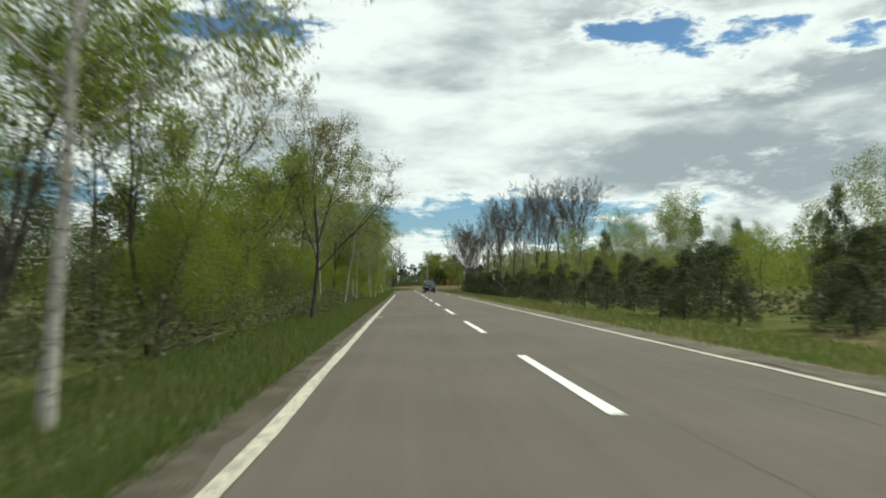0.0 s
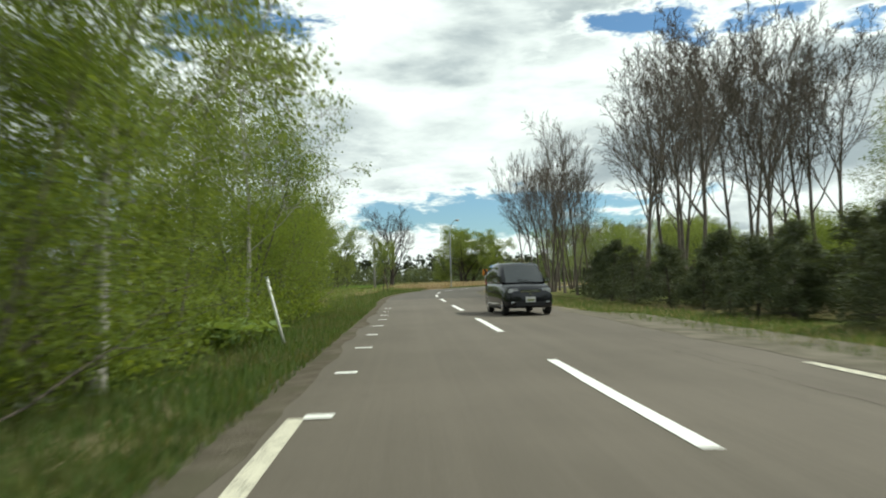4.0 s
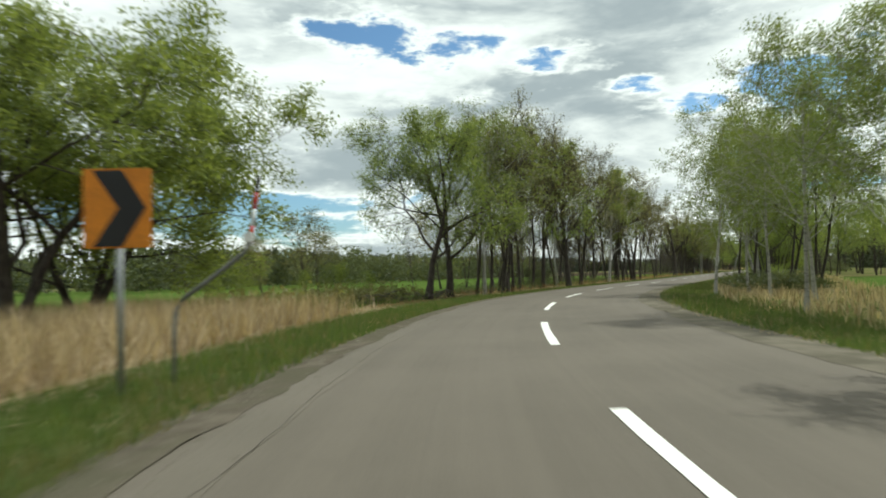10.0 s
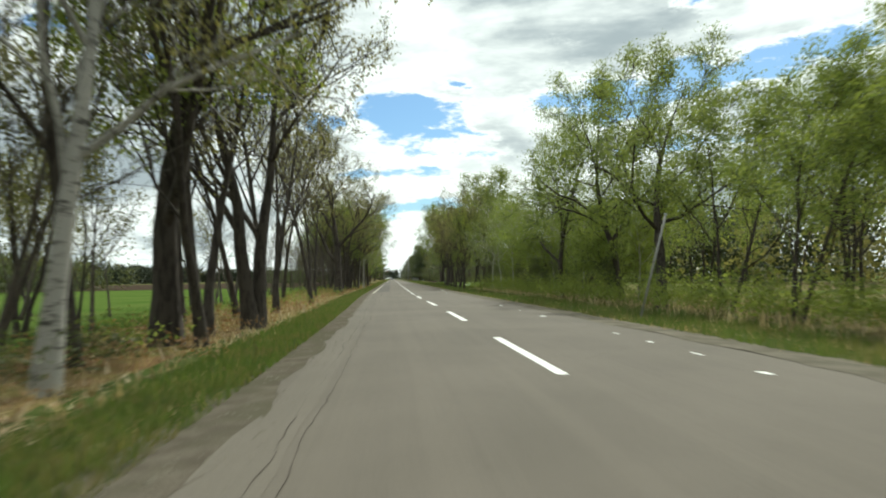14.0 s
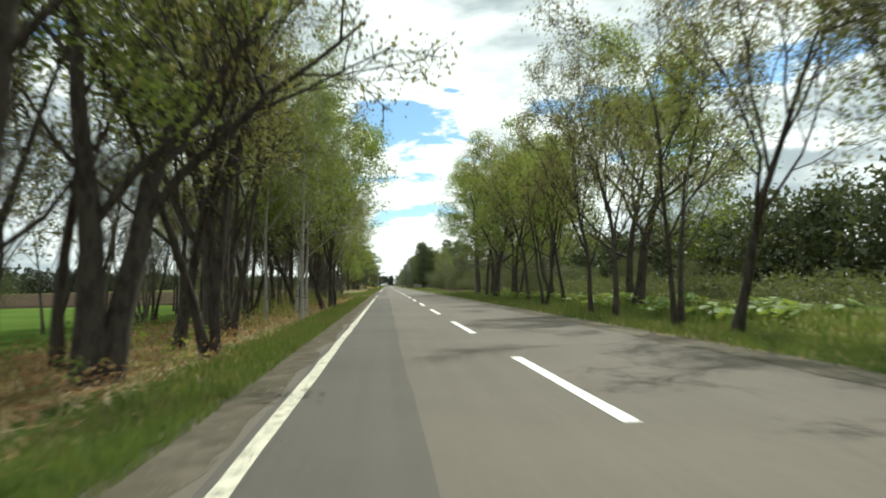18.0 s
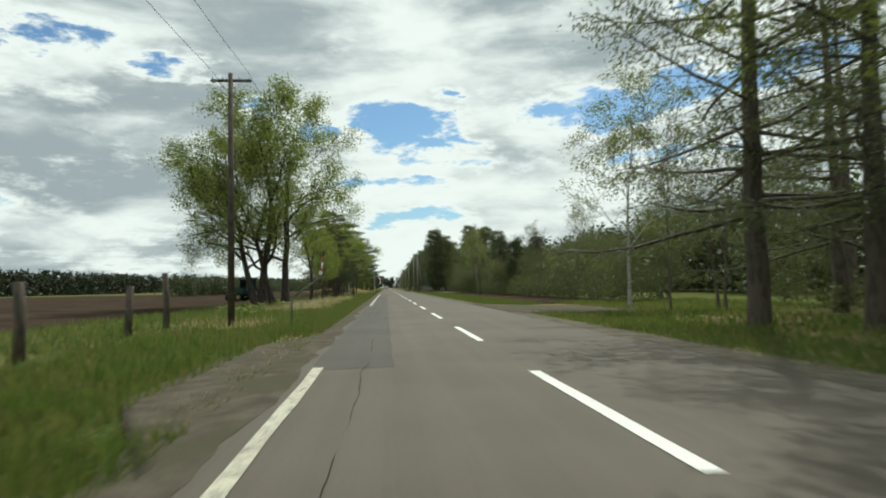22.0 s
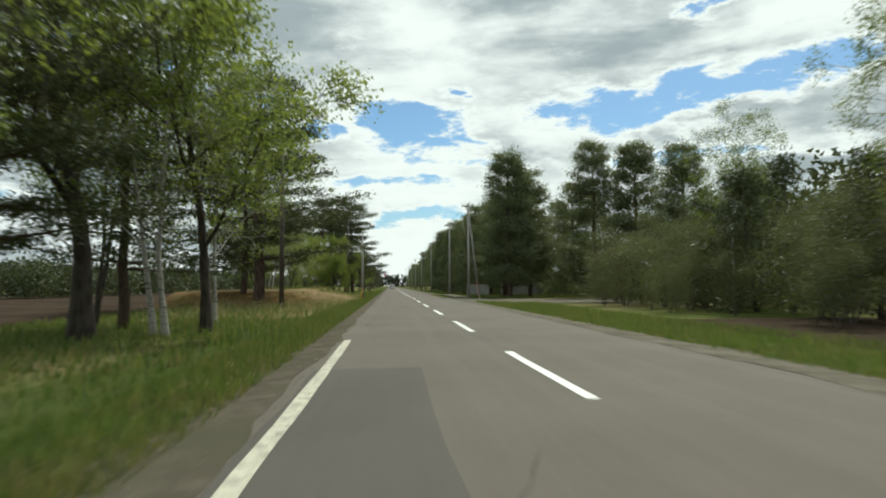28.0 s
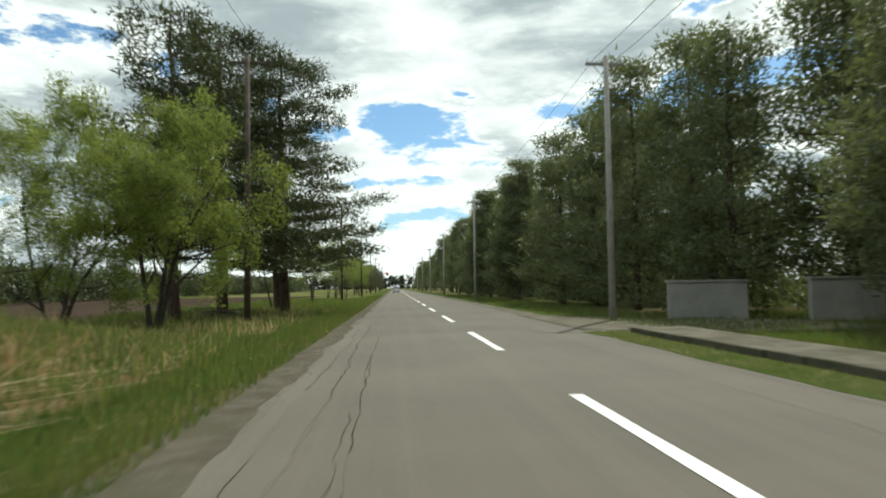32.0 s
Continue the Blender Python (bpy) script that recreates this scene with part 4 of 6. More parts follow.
for s, e, h in ((207.4, -5.9, 11), (224.5, -6.4, 11)):
    tree("birch", s, e, h, lean=5, width=1.3)
for s, e, h in ((252.8, -8, 13), (255, -6.1, 13), (260, -6.4, 13), (268.3, -5.8, 12.5), (264, -7, 13), (275, -6.6, 12), (281, -6.8, 12), (272, -7.8, 12), (306.5, -7.4, 12),
                (307.8, -5.2, 12), (309.5, -6.4, 12), (313, -6.0, 12), (317, -7, 12)):
    tree("twiggy" if s < 300 else "sparse", s, e, h, lean=2.5, coarse=False)
tree("old_birch", 240.6, -6.0, 11.5, 0, tilt=(3, 0), width=0.9)
tree("oak", 223.3, -5.1, 12, 0, lean=2, width=0.72)
tree("twiggy", 228.6, -5.6, 12, 0, tilt=(15, 0), width=1.25, coarse=False)
tree("oak", 246.8, -6.6, 12.5, 0)
tree("oak", 251, -5.6, 12, 1)
for s, e, h in ((248.6, -6.2, 12.5), (256.6, -7.2, 12)):
    tree("twiggy", s, e, h, lean=2.5, coarse=False)
tree("oak", 288.2, -5.8, 13, 0, tilt=(3, 0), width=1.1)
tree("oak", 302.4, -6.6, 12.5, 1, tilt=(2, 0))
tree("oak", 304.6, -6.0, 11, 1, lean=5, width=1.1)
tree("oak", 313.6, -6.6, 11, 0, lean=4)
scatter("bare", 284, 332, -6.8, -9.2, 12, 3.0, 6.5, 47, 8.0)
for s, e, h, v in ((346.5, -6.8, 12, 0), (352.6, -8.0, 12.5, 1), (358.5, -7.6, 9.5, 0)):
    tree("oak", s, e, h, v, lean=3, width=1.35)
scatter("bare", 346, 362, -5.8, -8.5, 14, 1.4, 3.0, 81, 8.0)
for s, e, h in ((322.8, -7.6, 11), (328.7, -6.2, 11.5), (331.8, -5.3, 11), (334.2, -4.9, 10), (348.3, -7.0, 9), (347.7, -5.9, 9), (340, -6.6, 10), (357, -7.8, 8.5)):
    tree("sparse", s, e, h, lean=4, width=1.15)
for s, e, h in ((321.5, -6.6, 11), (319.5, -5.0, 11), (334.4, -5.2, 10.5), (325, -5.9, 11), (323.4, -5.3, 10.5)):
    tree("birch", s, e, h, lean=2, width=0.95)
scatter("leafy", 296, 345, -8.0, -9.8, 4, 9, 11.5, 37)
scatter("bare", 296, 360, -9.0, -16, 14, 5.0, 8.0, 38, 4.0)
scatter("bare", 322, 362, -7.0, -12, 18, 3.5, 7.0, 76, 8.0)
scatter("twiggy", 302, 342, -8.0, -13, 12, 5.5, 9.0, 77, 6.0, 1.1, False)
scatter("scrub", 316, 362, -11, -19, 9, 2.5, 4.2, 66)
scatter("sparse", 316, 352, -9.5, -15, 8, 6.0, 9.0, 67)
scatter("bare", 214, 244, -7.2, -10, 10, 6.0, 9.0, 68, 5.0)
scatter("bare", 206, 296, -9.5, -13, 8, 4.0, 7.0, 39, 4.0)
scatter("sparse", 222, 266, -10.5, -19, 12, 5.5, 8.5, 69)
scatter("bare", 216, 300, -10, -16, 14, 5.0, 8.0, 70, 4.0)
for s, e, h in ((221.6, -6.4, 1.3), (220.2, -7.2, 1.6), (219.4, -5.9, 1.0), (223.6, -7.6, 1.5)):
    tree("scrub", s, e, h, width=1.3)
# right woods along the second straight
for s, e, h in ((226.5, 7.2, 11), (216, 8.5, 10.5)):
    tree("sparse", s, e, h, 0, lean=3)
for s, e, h in ((230, 8.8, 12.5), (221, 10.5, 11.5), (212, 11.5, 10.5)):
    tree("leafy", s, e, h, 1, lean=2, coarse=False)
for s, e, h in ((228, 8.2, 12), (219, 8.6, 11.5)):
    tree("birch", s, e, h, lean=4, width=1.2, coarse=False)
for s, e, h in ((241, 8.6, 7.5), (245, 9.6, 8), (249, 8.4, 7.5), (254, 9.2, 8)):
    tree("leafy", s, e, h, 1, lean=2, width=1.15)
for s, e, h, v in ((258, 8.6, 11.5, 2), (264, 9.2, 11, 0), (272, 8.4, 10.5, 1)):
    tree("elm", s, e, h, v, lean=2, width=0.9)
scatter("birch", 262, 300, 7.6, 10.5, 8, 6.5, 9.0, 40, 3.0, 1.3)
scatter("willow", 264, 290, 9.0, 11, 4, 5.0, 7.0, 41, 2.0, 1.15)
scatter("leafy", 244, 310, 13, 24, 16, 7.0, 10.0, 42)
scatter("scrub", 264, 300, 7.6, 9.0, 6, 2.0, 3.2, 43)
for s, e, h in ((302.2, 6.0, 11), (318, 6.0, 11), (312.8, 6.0, 11.5), (310.3, 6.3, 12), (329.6, 6.2, 11.5), (320.1, 5.8, 10.5), (325, 8.5, 11), (307, 9, 11), (341, 7.8, 12), (346, 10.5, 12)):
    tree("sparse", s, e, h, lean=3)
for s, e, h in ((336, 9.0, 11.5), (361, 11, 13)):
    tree("leafy", s, e, h, 1, lean=2, coarse=False)
for s, e, h, v in ((327, 10.2, 13.5, 0), (334, 12.5, 13, 1), (304, 9.0, 12.5, 2)):
    tree("elm", s, e, h, v, lean=2, coarse=False)
tree("elm", 353, 7.4, 14, 0, width=1.0)
for s, e, h, v in ((349, 8.4, 12.5, 0), (357, 9.6, 13.0, 2), (363.5, 8.2, 12.5, 0), (345, 10.6, 11.5, 2)):
    tree("leafy", s, e, h, v, lean=2, coarse=False)
tree("elm", 368.5, 9.6, 15, 1, width=0.95)
for s, e, h, v in ((375.1, 8.9, 17.5, 0), (372.8, 10.8, 17, 1), (381, 15.5, 15, 2), (371, 16, 15, 0), (388, 21, 16, 1)):
    tree("larch", s, e, h, v, lean=1)
scatter("scrub", 336, 392, 15, 20, 11, 2.4, 3.8, 45)
tree("sparse", 306.5, 8.4, 12.5, 3, width=1.1)
scatter("bare", 383, 390, 12.5, 15, 2, 7.0, 9.0, 46)
tree("birch", 391, 10.8, 13, 0, width=1.15, coarse=False)
tree("bare", 387.5, 11.5, 10.5, 0, width=0.6, coarse=False)
# open farmland, left
ELMS = ((412.6, -10.1, 17.0, 0, 1), (411.8, -10.9, 14.5, 1, -12), (411.2, -11.6, 17.0, 2, 0), (410.4, -12.1, 14.0, 0, -18))
for s, e, h, v, right in ELMS:
    tree("elm", s, e, h, v, tilt=(right, 0), width=1.0, coarse=False)
tree("elm", 420.4, -8.9, 9.4, 1, tilt=(4, 0), width=1.05, coarse=False)
for s, e, h in ((424, -9, 4.5), (422.5, -8.6, 3.5)):
    tree("sparse", s, e, h, lean=6, width=1.2)
for s, e, h in ((428, -8.6, 7.5), (434, -8.8, 8), (446, -8.5, 8.5), (456, -9, 8), (464, -8.8, 9)):
    tree("leafy", s, e, h)
for s, e, h in ((441.6, -8.4, 11), (450, -8.8, 10), (460, -9.4, 10), (467, -10, 11)):
    tree("pine", s, e, h, lean=2)
tree("pine", 496.5, -10.2, 14.5, 0, width=1.4, coarse=False)
tree("pine", 498.2, -11.4, 11.5, 1, width=1.1, coarse=False)
for s, e, h in ((472.4, -8.1, 11), (473.0, -8.6, 10), (478.7, -8.4, 10)):
    tree("birch", s, e, h, lean=3, width=1.3)
tree("oak", 471.5, -9.9, 11, 0, lean=3, width=1.1)
tree("pine", 476, -10.6, 10.5, 1)
tree("leafy", 477.6, -12.2, 10.5, coarse=False)
tree("leafy", 470.5, -11.8, 10.5, coarse=False)
tree("leafy", 474.2, -7.5, 11.5, 0, width=1.2, coarse=False)
# mixed wood, right
scatter("scrub", 401, 470, 13.5, 16, 18, 3.6, 5.2, 51)
scatter("scrub", 398, 480, 17, 24, 16, 5.0, 7.0, 52)
scatter("bare", 402, 470, 13, 19, 7, 6.0, 8.5, 59)
for s, e, h in ((470, 13.5, 11), (486, 15, 10.5)):
    tree("birch", s, e, h, width=0.95, coarse=False)
for s, e, h in ((444.0, 10.2, 9.3), (445.4, 24.5, 13.0), (462, 22, 11.5)):
    tree("sparse", s, e, h, 0, width=0.85, coarse=False)
scatter("scrub", 466, 506, 12.5, 17, 14, 3.8, 5.4, 53, 2.0, 1.2)
scatter("spruce", 468, 506, 16, 22, 9, 6.5, 8.5, 60, 1.0, 0.8)
scatter("scrub", 470, 498, 10.5, 12, 8, 1.8, 2.8, 58)
scatter("spruce", 440, 490, 14, 20, 10, 6.0, 8.5, 54)
for s, e, h in ((523.6, 10.4, 15), (521, 18.8, 15.4), (526, 13, 14), (518, 22, 15), (531, 11, 12.5), (512, 24, 14)):
    tree("pine_dense", s, e, h, lean=1, coarse=False)
scatter("pine_dense", 534, 640, 9.5, 12, 20, 10.5, 13.5, 55, 1.0)
scatter("pine_dense", 528, 640, 15, 24, 18, 12, 14.5, 56, 1.0)
scatter("pine_dense", 640, 900, 9, 16, 26, 10, 13, 57, 1.0, 1.0, True)
# last stretch, left
scatter("leafy", 503, 533, -11.5, -15.5, 9, 4.5, 7.0, 78, 6.0, 1.0, False)
for s, e, h in ((506, -12, 9), (509, -13, 9.5), (513, -12.2, 9), (517, -13.5, 9), (521, -12.5, 9), (526, -13, 8.5), (531, -13.5, 8.5)):
    tree("birch", s, e, h, lean=8, width=1.3, coarse=False)
for s, e, h, v in ((541, -9.8, 8.0, 0), (537.5, -11.2, 6.5, 1)):
    tree("willow", s, e, h, v, width=0.75, coarse=False)
for s, e, h in ((553.8, -7.6, 14), (551, -10, 14), (547, -11, 13), (560, -9, 12)):
    tree("pine", s, e, h, lean=2, width=1.15)
scatter("leafy", 562, 700, -8, -12, 18, 5, 8.5, 61, 2.0, 1.0, True)
scatter("pine", 640, 900, -9, -14, 16, 8, 11, 62, 2.0, 1.0, True)


def far_wood(name, s0, s1, e0, e1, h, seed, label, mat="needle_dark", spacing=2.0, size=0.45, clumps=34, fat=0.24, per=7):
    """A distant belt of trees: crowns of coarse leaf clumps, closed down to the ground."""
    rng = np.random.default_rng(seed)
    a, b = place(s0, e0), place(s1, e1)
    n = int((b - a).length / spacing)
    tips = []
    for i in range(n):
        p = a.lerp(b, (i + rng.random()) / n)
        hh = h * rng.uniform(0.7, 1.15)
        q = Vector((p.x + rng.normal(0, 3.0), p.y + rng.normal(0, 3.0), -0.1))
        for j in range(clumps):
            f = rng.random()
            r = ((1 - f) ** 0.8 * hh * fat + 0.3) * rng.uniform(0.4, 1.0)
            ang = rng.random() * 6.28
            tips.append((q + Vector((math.cos(ang) * r, math.sin(ang) * r, 0.2 + f * hh)), Vector((math.cos(ang), math.sin(ang), 0.1))))
    me = leaf_mesh(name, tips, per, size * (0.5 if per < 5 else 2.2), size, 0.42, M[mat], seed)
    return tagged(new(name, me), label, "wood", kind="stuff")


far_wood("far_wood", 330, 900, -200, -190, 12.5, 71, "distant dark pine wood beyond the ploughed field", "needle_far", 1.0, 1.3, 20, 0.24, 4)
far_wood("far_wood", 900, 1900, -260, -160, 16, 80, "distant dark pine wood beyond the ploughed field", "needle_far", 1.6, 2.0, 18, 0.24, 4)
far_wood("far_wood", 150, 400, -112, -100, 4.2, 72, "distant wood beyond the green field", "leaf_grey", 0.9, 0.45, 20, 0.3, 9)
far_wood("far_wood", 170, 420, -230, -170, 12, 73, "distant dark wood on the horizon", "needle_far", 1.6, 1.3, 20, 0.24, 4)
far_wood("far_wood", 130, 190, -90, -60, 3.4, 74, "low distant scrub behind the reed meadow", "leaf_mid", 1.5, 0.4, 24)
far_wood("far_wood", -60, 120, -60, -40, 8, 75, "green wood behind the roadside belt", "leaf_mid")
far_wood("far_wood", -40, 150, 45, 60, 8, 76, "green wood behind the spruce hedge", "leaf_mid")
far_wood("far_wood", 170, 300, 60, 35, 9, 77, "green wood inside the bend", "leaf_olive")
far_wood("far_wood", 300, 540, 44, 36, 9, 78, "dark wood behind the roadside trees", "needle_dark", 0.9, 0.55, 30, 0.26, 14)
far_wood("far_wood", 1150, 1150, -300, 300, 12, 79, "dark wood at the road's far end", "needle_far", 1.6, 1.8, 22, 0.24, 4)
far_wood("far_wood", 520, 820, -50, -44, 4.2, 81, "dark wood behind the last roadside trees", "needle_dark", 0.9, 0.4, 24, 0.26, 12)
far_wood("far_wood", 225, 370, -64, -58, 5.5, 82, "brown-green hedge across the crop field", "leaf_grey", 1.0, 0.4, 24, 0.3, 10)


# ---- grass, reeds and low plants ----
def blades(name, s0, s1, e0, e1, count, h0, h1, mat, seed, label, width=0.03, tilt=0.25, clump=0.0, lie=0.0, keep=None, bank=0.0):
    """Single tapering blades of grass over a strip of verge, one mesh."""
    rng = np.random.default_rng(seed)
    s, e = rng.uniform(s0, s1, count), rng.uniform(e0, e1, count)
    if clump:
        k = max(1, int(count / 60))
        cs, ce = rng.uniform(s0, s1, k), rng.uniform(e0, e1, k)
        pick = rng.integers(0, k, count)
        s = np.where(rng.random(count) < 0.75, cs[pick] + rng.normal(0, clump, count), s)
        e = np.where(rng.random(count) < 0.75, np.clip(ce[pick] + rng.normal(0, clump, count), min(e0, e1), max(e0, e1)), e)
    if keep is not None:
        good = keep(s, e)
        s, e = s[good], e[good]
        count = len(s)
    a = np.interp(s, S, TH)
    x, y = np.interp(s, S, RX) + e * np.cos(a), np.interp(s, S, RY) + e * np.sin(a)
    z = np.interp(np.abs(e), [3.3, 4.0, 5.3, 7.0], [-0.03, -0.06, -0.11, -0.17]) - 0.01
    if bank:
        z = z + bank * np.clip((np.abs(e) - 5.4) / 4.0, 0, 1) * np.clip((s - s0) / 5, 0, 1) * np.clip((s1 - s) / 6, 0, 1)
    h = rng.uniform(h0, h1, count) * rng.uniform(0.6, 1.0, count)
    yaw, lean = rng.uniform(0, 6.283, count), rng.normal(0, tilt, count)
    w = width * rng.uniform(0.6, 1.4, count)
    up = np.where(rng.random(count) < lie, 0.25 if lie < 0.95 else 0.13, 1.0)
    dx, dy = np.cos(yaw), np.sin(yaw)
    ly, lx = rng.uniform(0, 6.283, count), h * (np.abs(lean) + (1 - up) * 1.1)
    base = np.stack([x, y, z], 1)
    left, right = base + np.stack([dx * w, dy * w, 0 * w], 1), base - np.stack([dx * w, dy * w, 0 * w], 1)
    tip = base + np.stack([np.cos(ly) * lx, np.sin(ly) * lx, h * up], 1)
    v = np.stack([left, right, tip], 1).reshape(-1, 3)
    ob = new(name, mesh_from(name, v, np.arange(3 * count).reshape(-1, 3), M[mat]))
    return tagged(ob, label, "grass", kind="stuff")


blades("grass_verge", 164, 620, -4.0, -3.62, 26000, 0.04, 0.14, "grass", 51, "sparse short grass creeping over the dirt shoulder", 0.011, 0.3, 0.25)
blades("dry_grass", 164, 620, -4.6, -3.7, 22000, 0.04, 0.16, "straw", 52, "dry stems in the mown verge", 0.01, 0.6, 0.3, 0.5)
blades("dry_grass", -10, 146, -5.2, -3.7, 14000, 0.04, 0.16, "straw", 53, "dry stems in the mown verge", 0.01, 0.6, 0.3, 0.5)
blades("grass_verge", -10, 110, -4.0, -3.4, 30000, 0.06, 0.2, "grass", 37, "short green grass at the asphalt edge", 0.013)
blades("grass_verge", -10, 146, -6.2, -3.6, 105000, 0.1, 0.28, "grass", 1, "short green grass on the verge", 0.013)
blades("grass_verge", 164, 206, -6.2, -3.62, 24000, 0.1, 0.3, "grass", 2, "short green grass on the verge", 0.013)
blades("grass_verge", 206, 362, -5.0, -3.6, 75000, 0.08, 0.24, "grass", 20, "short green grass on the verge", 0.013)
blades("grass_verge", 374, 620, -5.2, -3.62, 100000, 0.1, 0.28, "grass", 3, "short green grass on the verge", 0.013)
blades("dry_grass", 0, 156, 3.7, 7.6, 30000, 0.06, 0.22, "straw", 56, "dry pale grass on the verge", 0.011, 0.6, 0.4, 0.5, lambda s, e: (e > 5.5) | (s < 65) | (s > 99))
blades("grass_verge", 0, 156, 3.9, 7.5, 34000, 0.1, 0.3, "grass", 4, "short green grass on the verge", 0.013)
blades("dry_grass", 170, 384, 3.8, 7.4, 22000, 0.06, 0.22, "straw", 57, "dry pale grass on the verge", 0.011, 0.6, 0.4, 0.5)
blades("grass_verge", 170, 384, 3.95, 7.5, 69000, 0.12, 0.32, "grass", 5, "short green grass on the verge", 0.013)
blades("grass_verge", 400, 502, 3.95, 8.5, 39000, 0.12, 0.34, "grass", 6, "short green grass on the verge", 0.013)
blades("grass_verge", 519, 620, 5.0, 9, 24000, 0.1, 0.3, "grass", 7, "short green grass on the verge", 0.013)
blades("tall_grass", 106, 152.5, -30, -3.75, 54000, 0.2, 0.65, "grass", 8, "rough tall green grass in the meadow", 0.022, 0.35, 0.5, 0.0, lambda s, e: s < np.interp(-e, [3.75, 4.3, 6.5, 12], [147.8, 149.8, 151.2, 152.3]))
blades("grass_verge", 156, 170, -22, -4.2, 14000, 0.1, 0.35, "grass", 31, "short green grass across the side road", 0.016, 0.25, 0.0, 0.0, lambda s, e: s > np.interp(-e, [4.2, 12, 22], [167.5, 158.6, 158.0]))
blades("dry_grass", 124, 135, -10.5, -5.4, 7000, 0.3, 0.8, "straw", 33, "flattened pale tufts of dry grass", 0.016, 0.7, 0.5, 0.8)
blades("dry_grass", 106, 146, -20, -6.0, 12000, 0.3, 0.9, "straw", 9, "pale dry grass among the green", 0.02, 0.5, 0.5, 0.4)
blades("dry_reeds", 163, 191, -15, -6.6, 36000, 0.4, 1.2, "straw", 10, "dry tan reeds, some flattened", 0.022, 0.4, 0.7, 0.35)
blades("dry_reeds", 166, 196, -11, -6.0, 16000, 0.5, 1.3, "straw", 58, "flattened pale reeds at the verge", 0.016, 0.6, 0.6, 0.97)
blades("tall_grass", 160, 206, -30, -8.0, 22000, 0.3, 0.6, "grass", 11, "green grass among the dry reeds", 0.03, 0.3, 0.6)
blades("dry_grass", 204, 358, -9.5, -4.9, 46000, 0.06, 0.3, "straw", 12, "dry grass and litter under the trees", 0.025, 0.7, 0.8, 0.6)
blades("tall_grass", 360, 500, -15, -5.5, 52000, 0.12, 0.4, "grass", 13, "green grass between verge and field", 0.022, 0.4, 0.8)
blades("grass_verge", 361, 379, -8.5, -4.6, 12000, 0.1, 0.3, "grass", 32, "short green grass by the farm track", 0.016)
blades("dry_grass", 379, 386, -10, -6.5, 1600, 0.15, 0.5, "straw", 40, "patch of flattened dry grass", 0.016, 0.7, 0.6, 0.8)
blades("dry_grass", 394, 446, -11.5, -5.3, 15000, 0.25, 0.8, "straw", 14, "flattened dry grass on the bank", 0.012, 0.7, 0.35, 0.9)
blades("bleached_grass", 396, 436, -9.2, -5.7, 6500, 0.3, 0.7, "straw_pale", 114, "bleached flattened tufts of last year's grass", 0.014, 0.9, 0.3, 0.6)
blades("tall_grass", 392, 446, -11.5, -5.0, 19000, 0.1, 0.32, "grass", 115, "green grass between the bleached tufts", 0.016, 0.35, 0.45)
def reed_bank(s0, s1):
    ss, ee = np.linspace(s0, s1, 40), np.linspace(-16, -5.2, 16)
    z = np.array([[-0.16 + 1.0 * np.clip((-e - 5.4) / 4.0, 0, 1) * np.clip((s - s0) / 5, 0, 1) * np.clip((s1 - s) / 6, 0, 1) for e in ee] for s in ss])
    verts = [tuple(place(s, e, z[i, j])) for i, s in enumerate(ss) for j, e in enumerate(ee)]
    faces = np.array([(i * 16 + j, i * 16 + j + 1, i * 16 + j + 17, i * 16 + j + 16) for i in range(39) for j in range(15)])
    return tagged(new("reed_bank", mesh_from("reed_bank", verts, faces, M["litter"], True)), "low bank covered with flattened dry reeds", kind="structure")


reed_bank(494, 536)
blades("dry_reeds", 494, 536, -15, -5.5, 62000, 0.4, 1.3, "straw", 15, "flattened tan reeds on the bank", 0.024, 0.6, 0.5, 1.0, lambda s, e: s < 523 + 3 * np.sin(e * 1.7), 1.0)
blades("tall_grass", 494, 536, -15, -5.0, 56000, 0.15, 0.5, "grass", 54, "green grass on the bank", 0.016, 0.5, 0.6, 0.3, lambda s, e: s > 520 + 3 * np.sin(e * 1.7), 1.0)
blades("dry_grass", 494, 536, -15, -5.8, 16000, 0.2, 0.6, "straw", 55, "dry tufts among the green bank grass", 0.016, 0.6, 0.5, 0.7, lambda s, e: s > 522, 1.0)
blades("tall_grass", 484, 510, -13, -5.2, 12000, 0.3, 0.8, "grass", 59, "long green grass lying over among the reeds", 0.014, 0.8, 0.6, 0.6)
blades("dry_grass", 480, 508, -12, -5.4, 9000, 0.3, 0.9, "straw", 60, "pale dry stems among the long grass", 0.012, 0.8, 0.6, 0.8)
blades("tall_grass", 528, 600, -16, -5.5, 24000, 0.15, 0.5, "grass", 16, "green grass on the bank", 0.035, 0.3, 0.8)
blades("dry_grass", 528, 560, -12, -5.5, 6000, 0.2, 0.5, "straw", 17, "dry grass on the bank", 0.022, 0.7, 0.6, 0.6)
blades("dry_grass", 168, 300, 6.5, 14, 20000, 0.25, 0.7, "straw", 18, "tan dry grass under the roadside trees", 0.024, 0.4, 0.8, 0.3)
blades("tall_grass", 300, 384, 7.0, 14, 14000, 0.15, 0.4, "grass", 19, "green grass under the trees", 0.035, 0.3, 0.8)


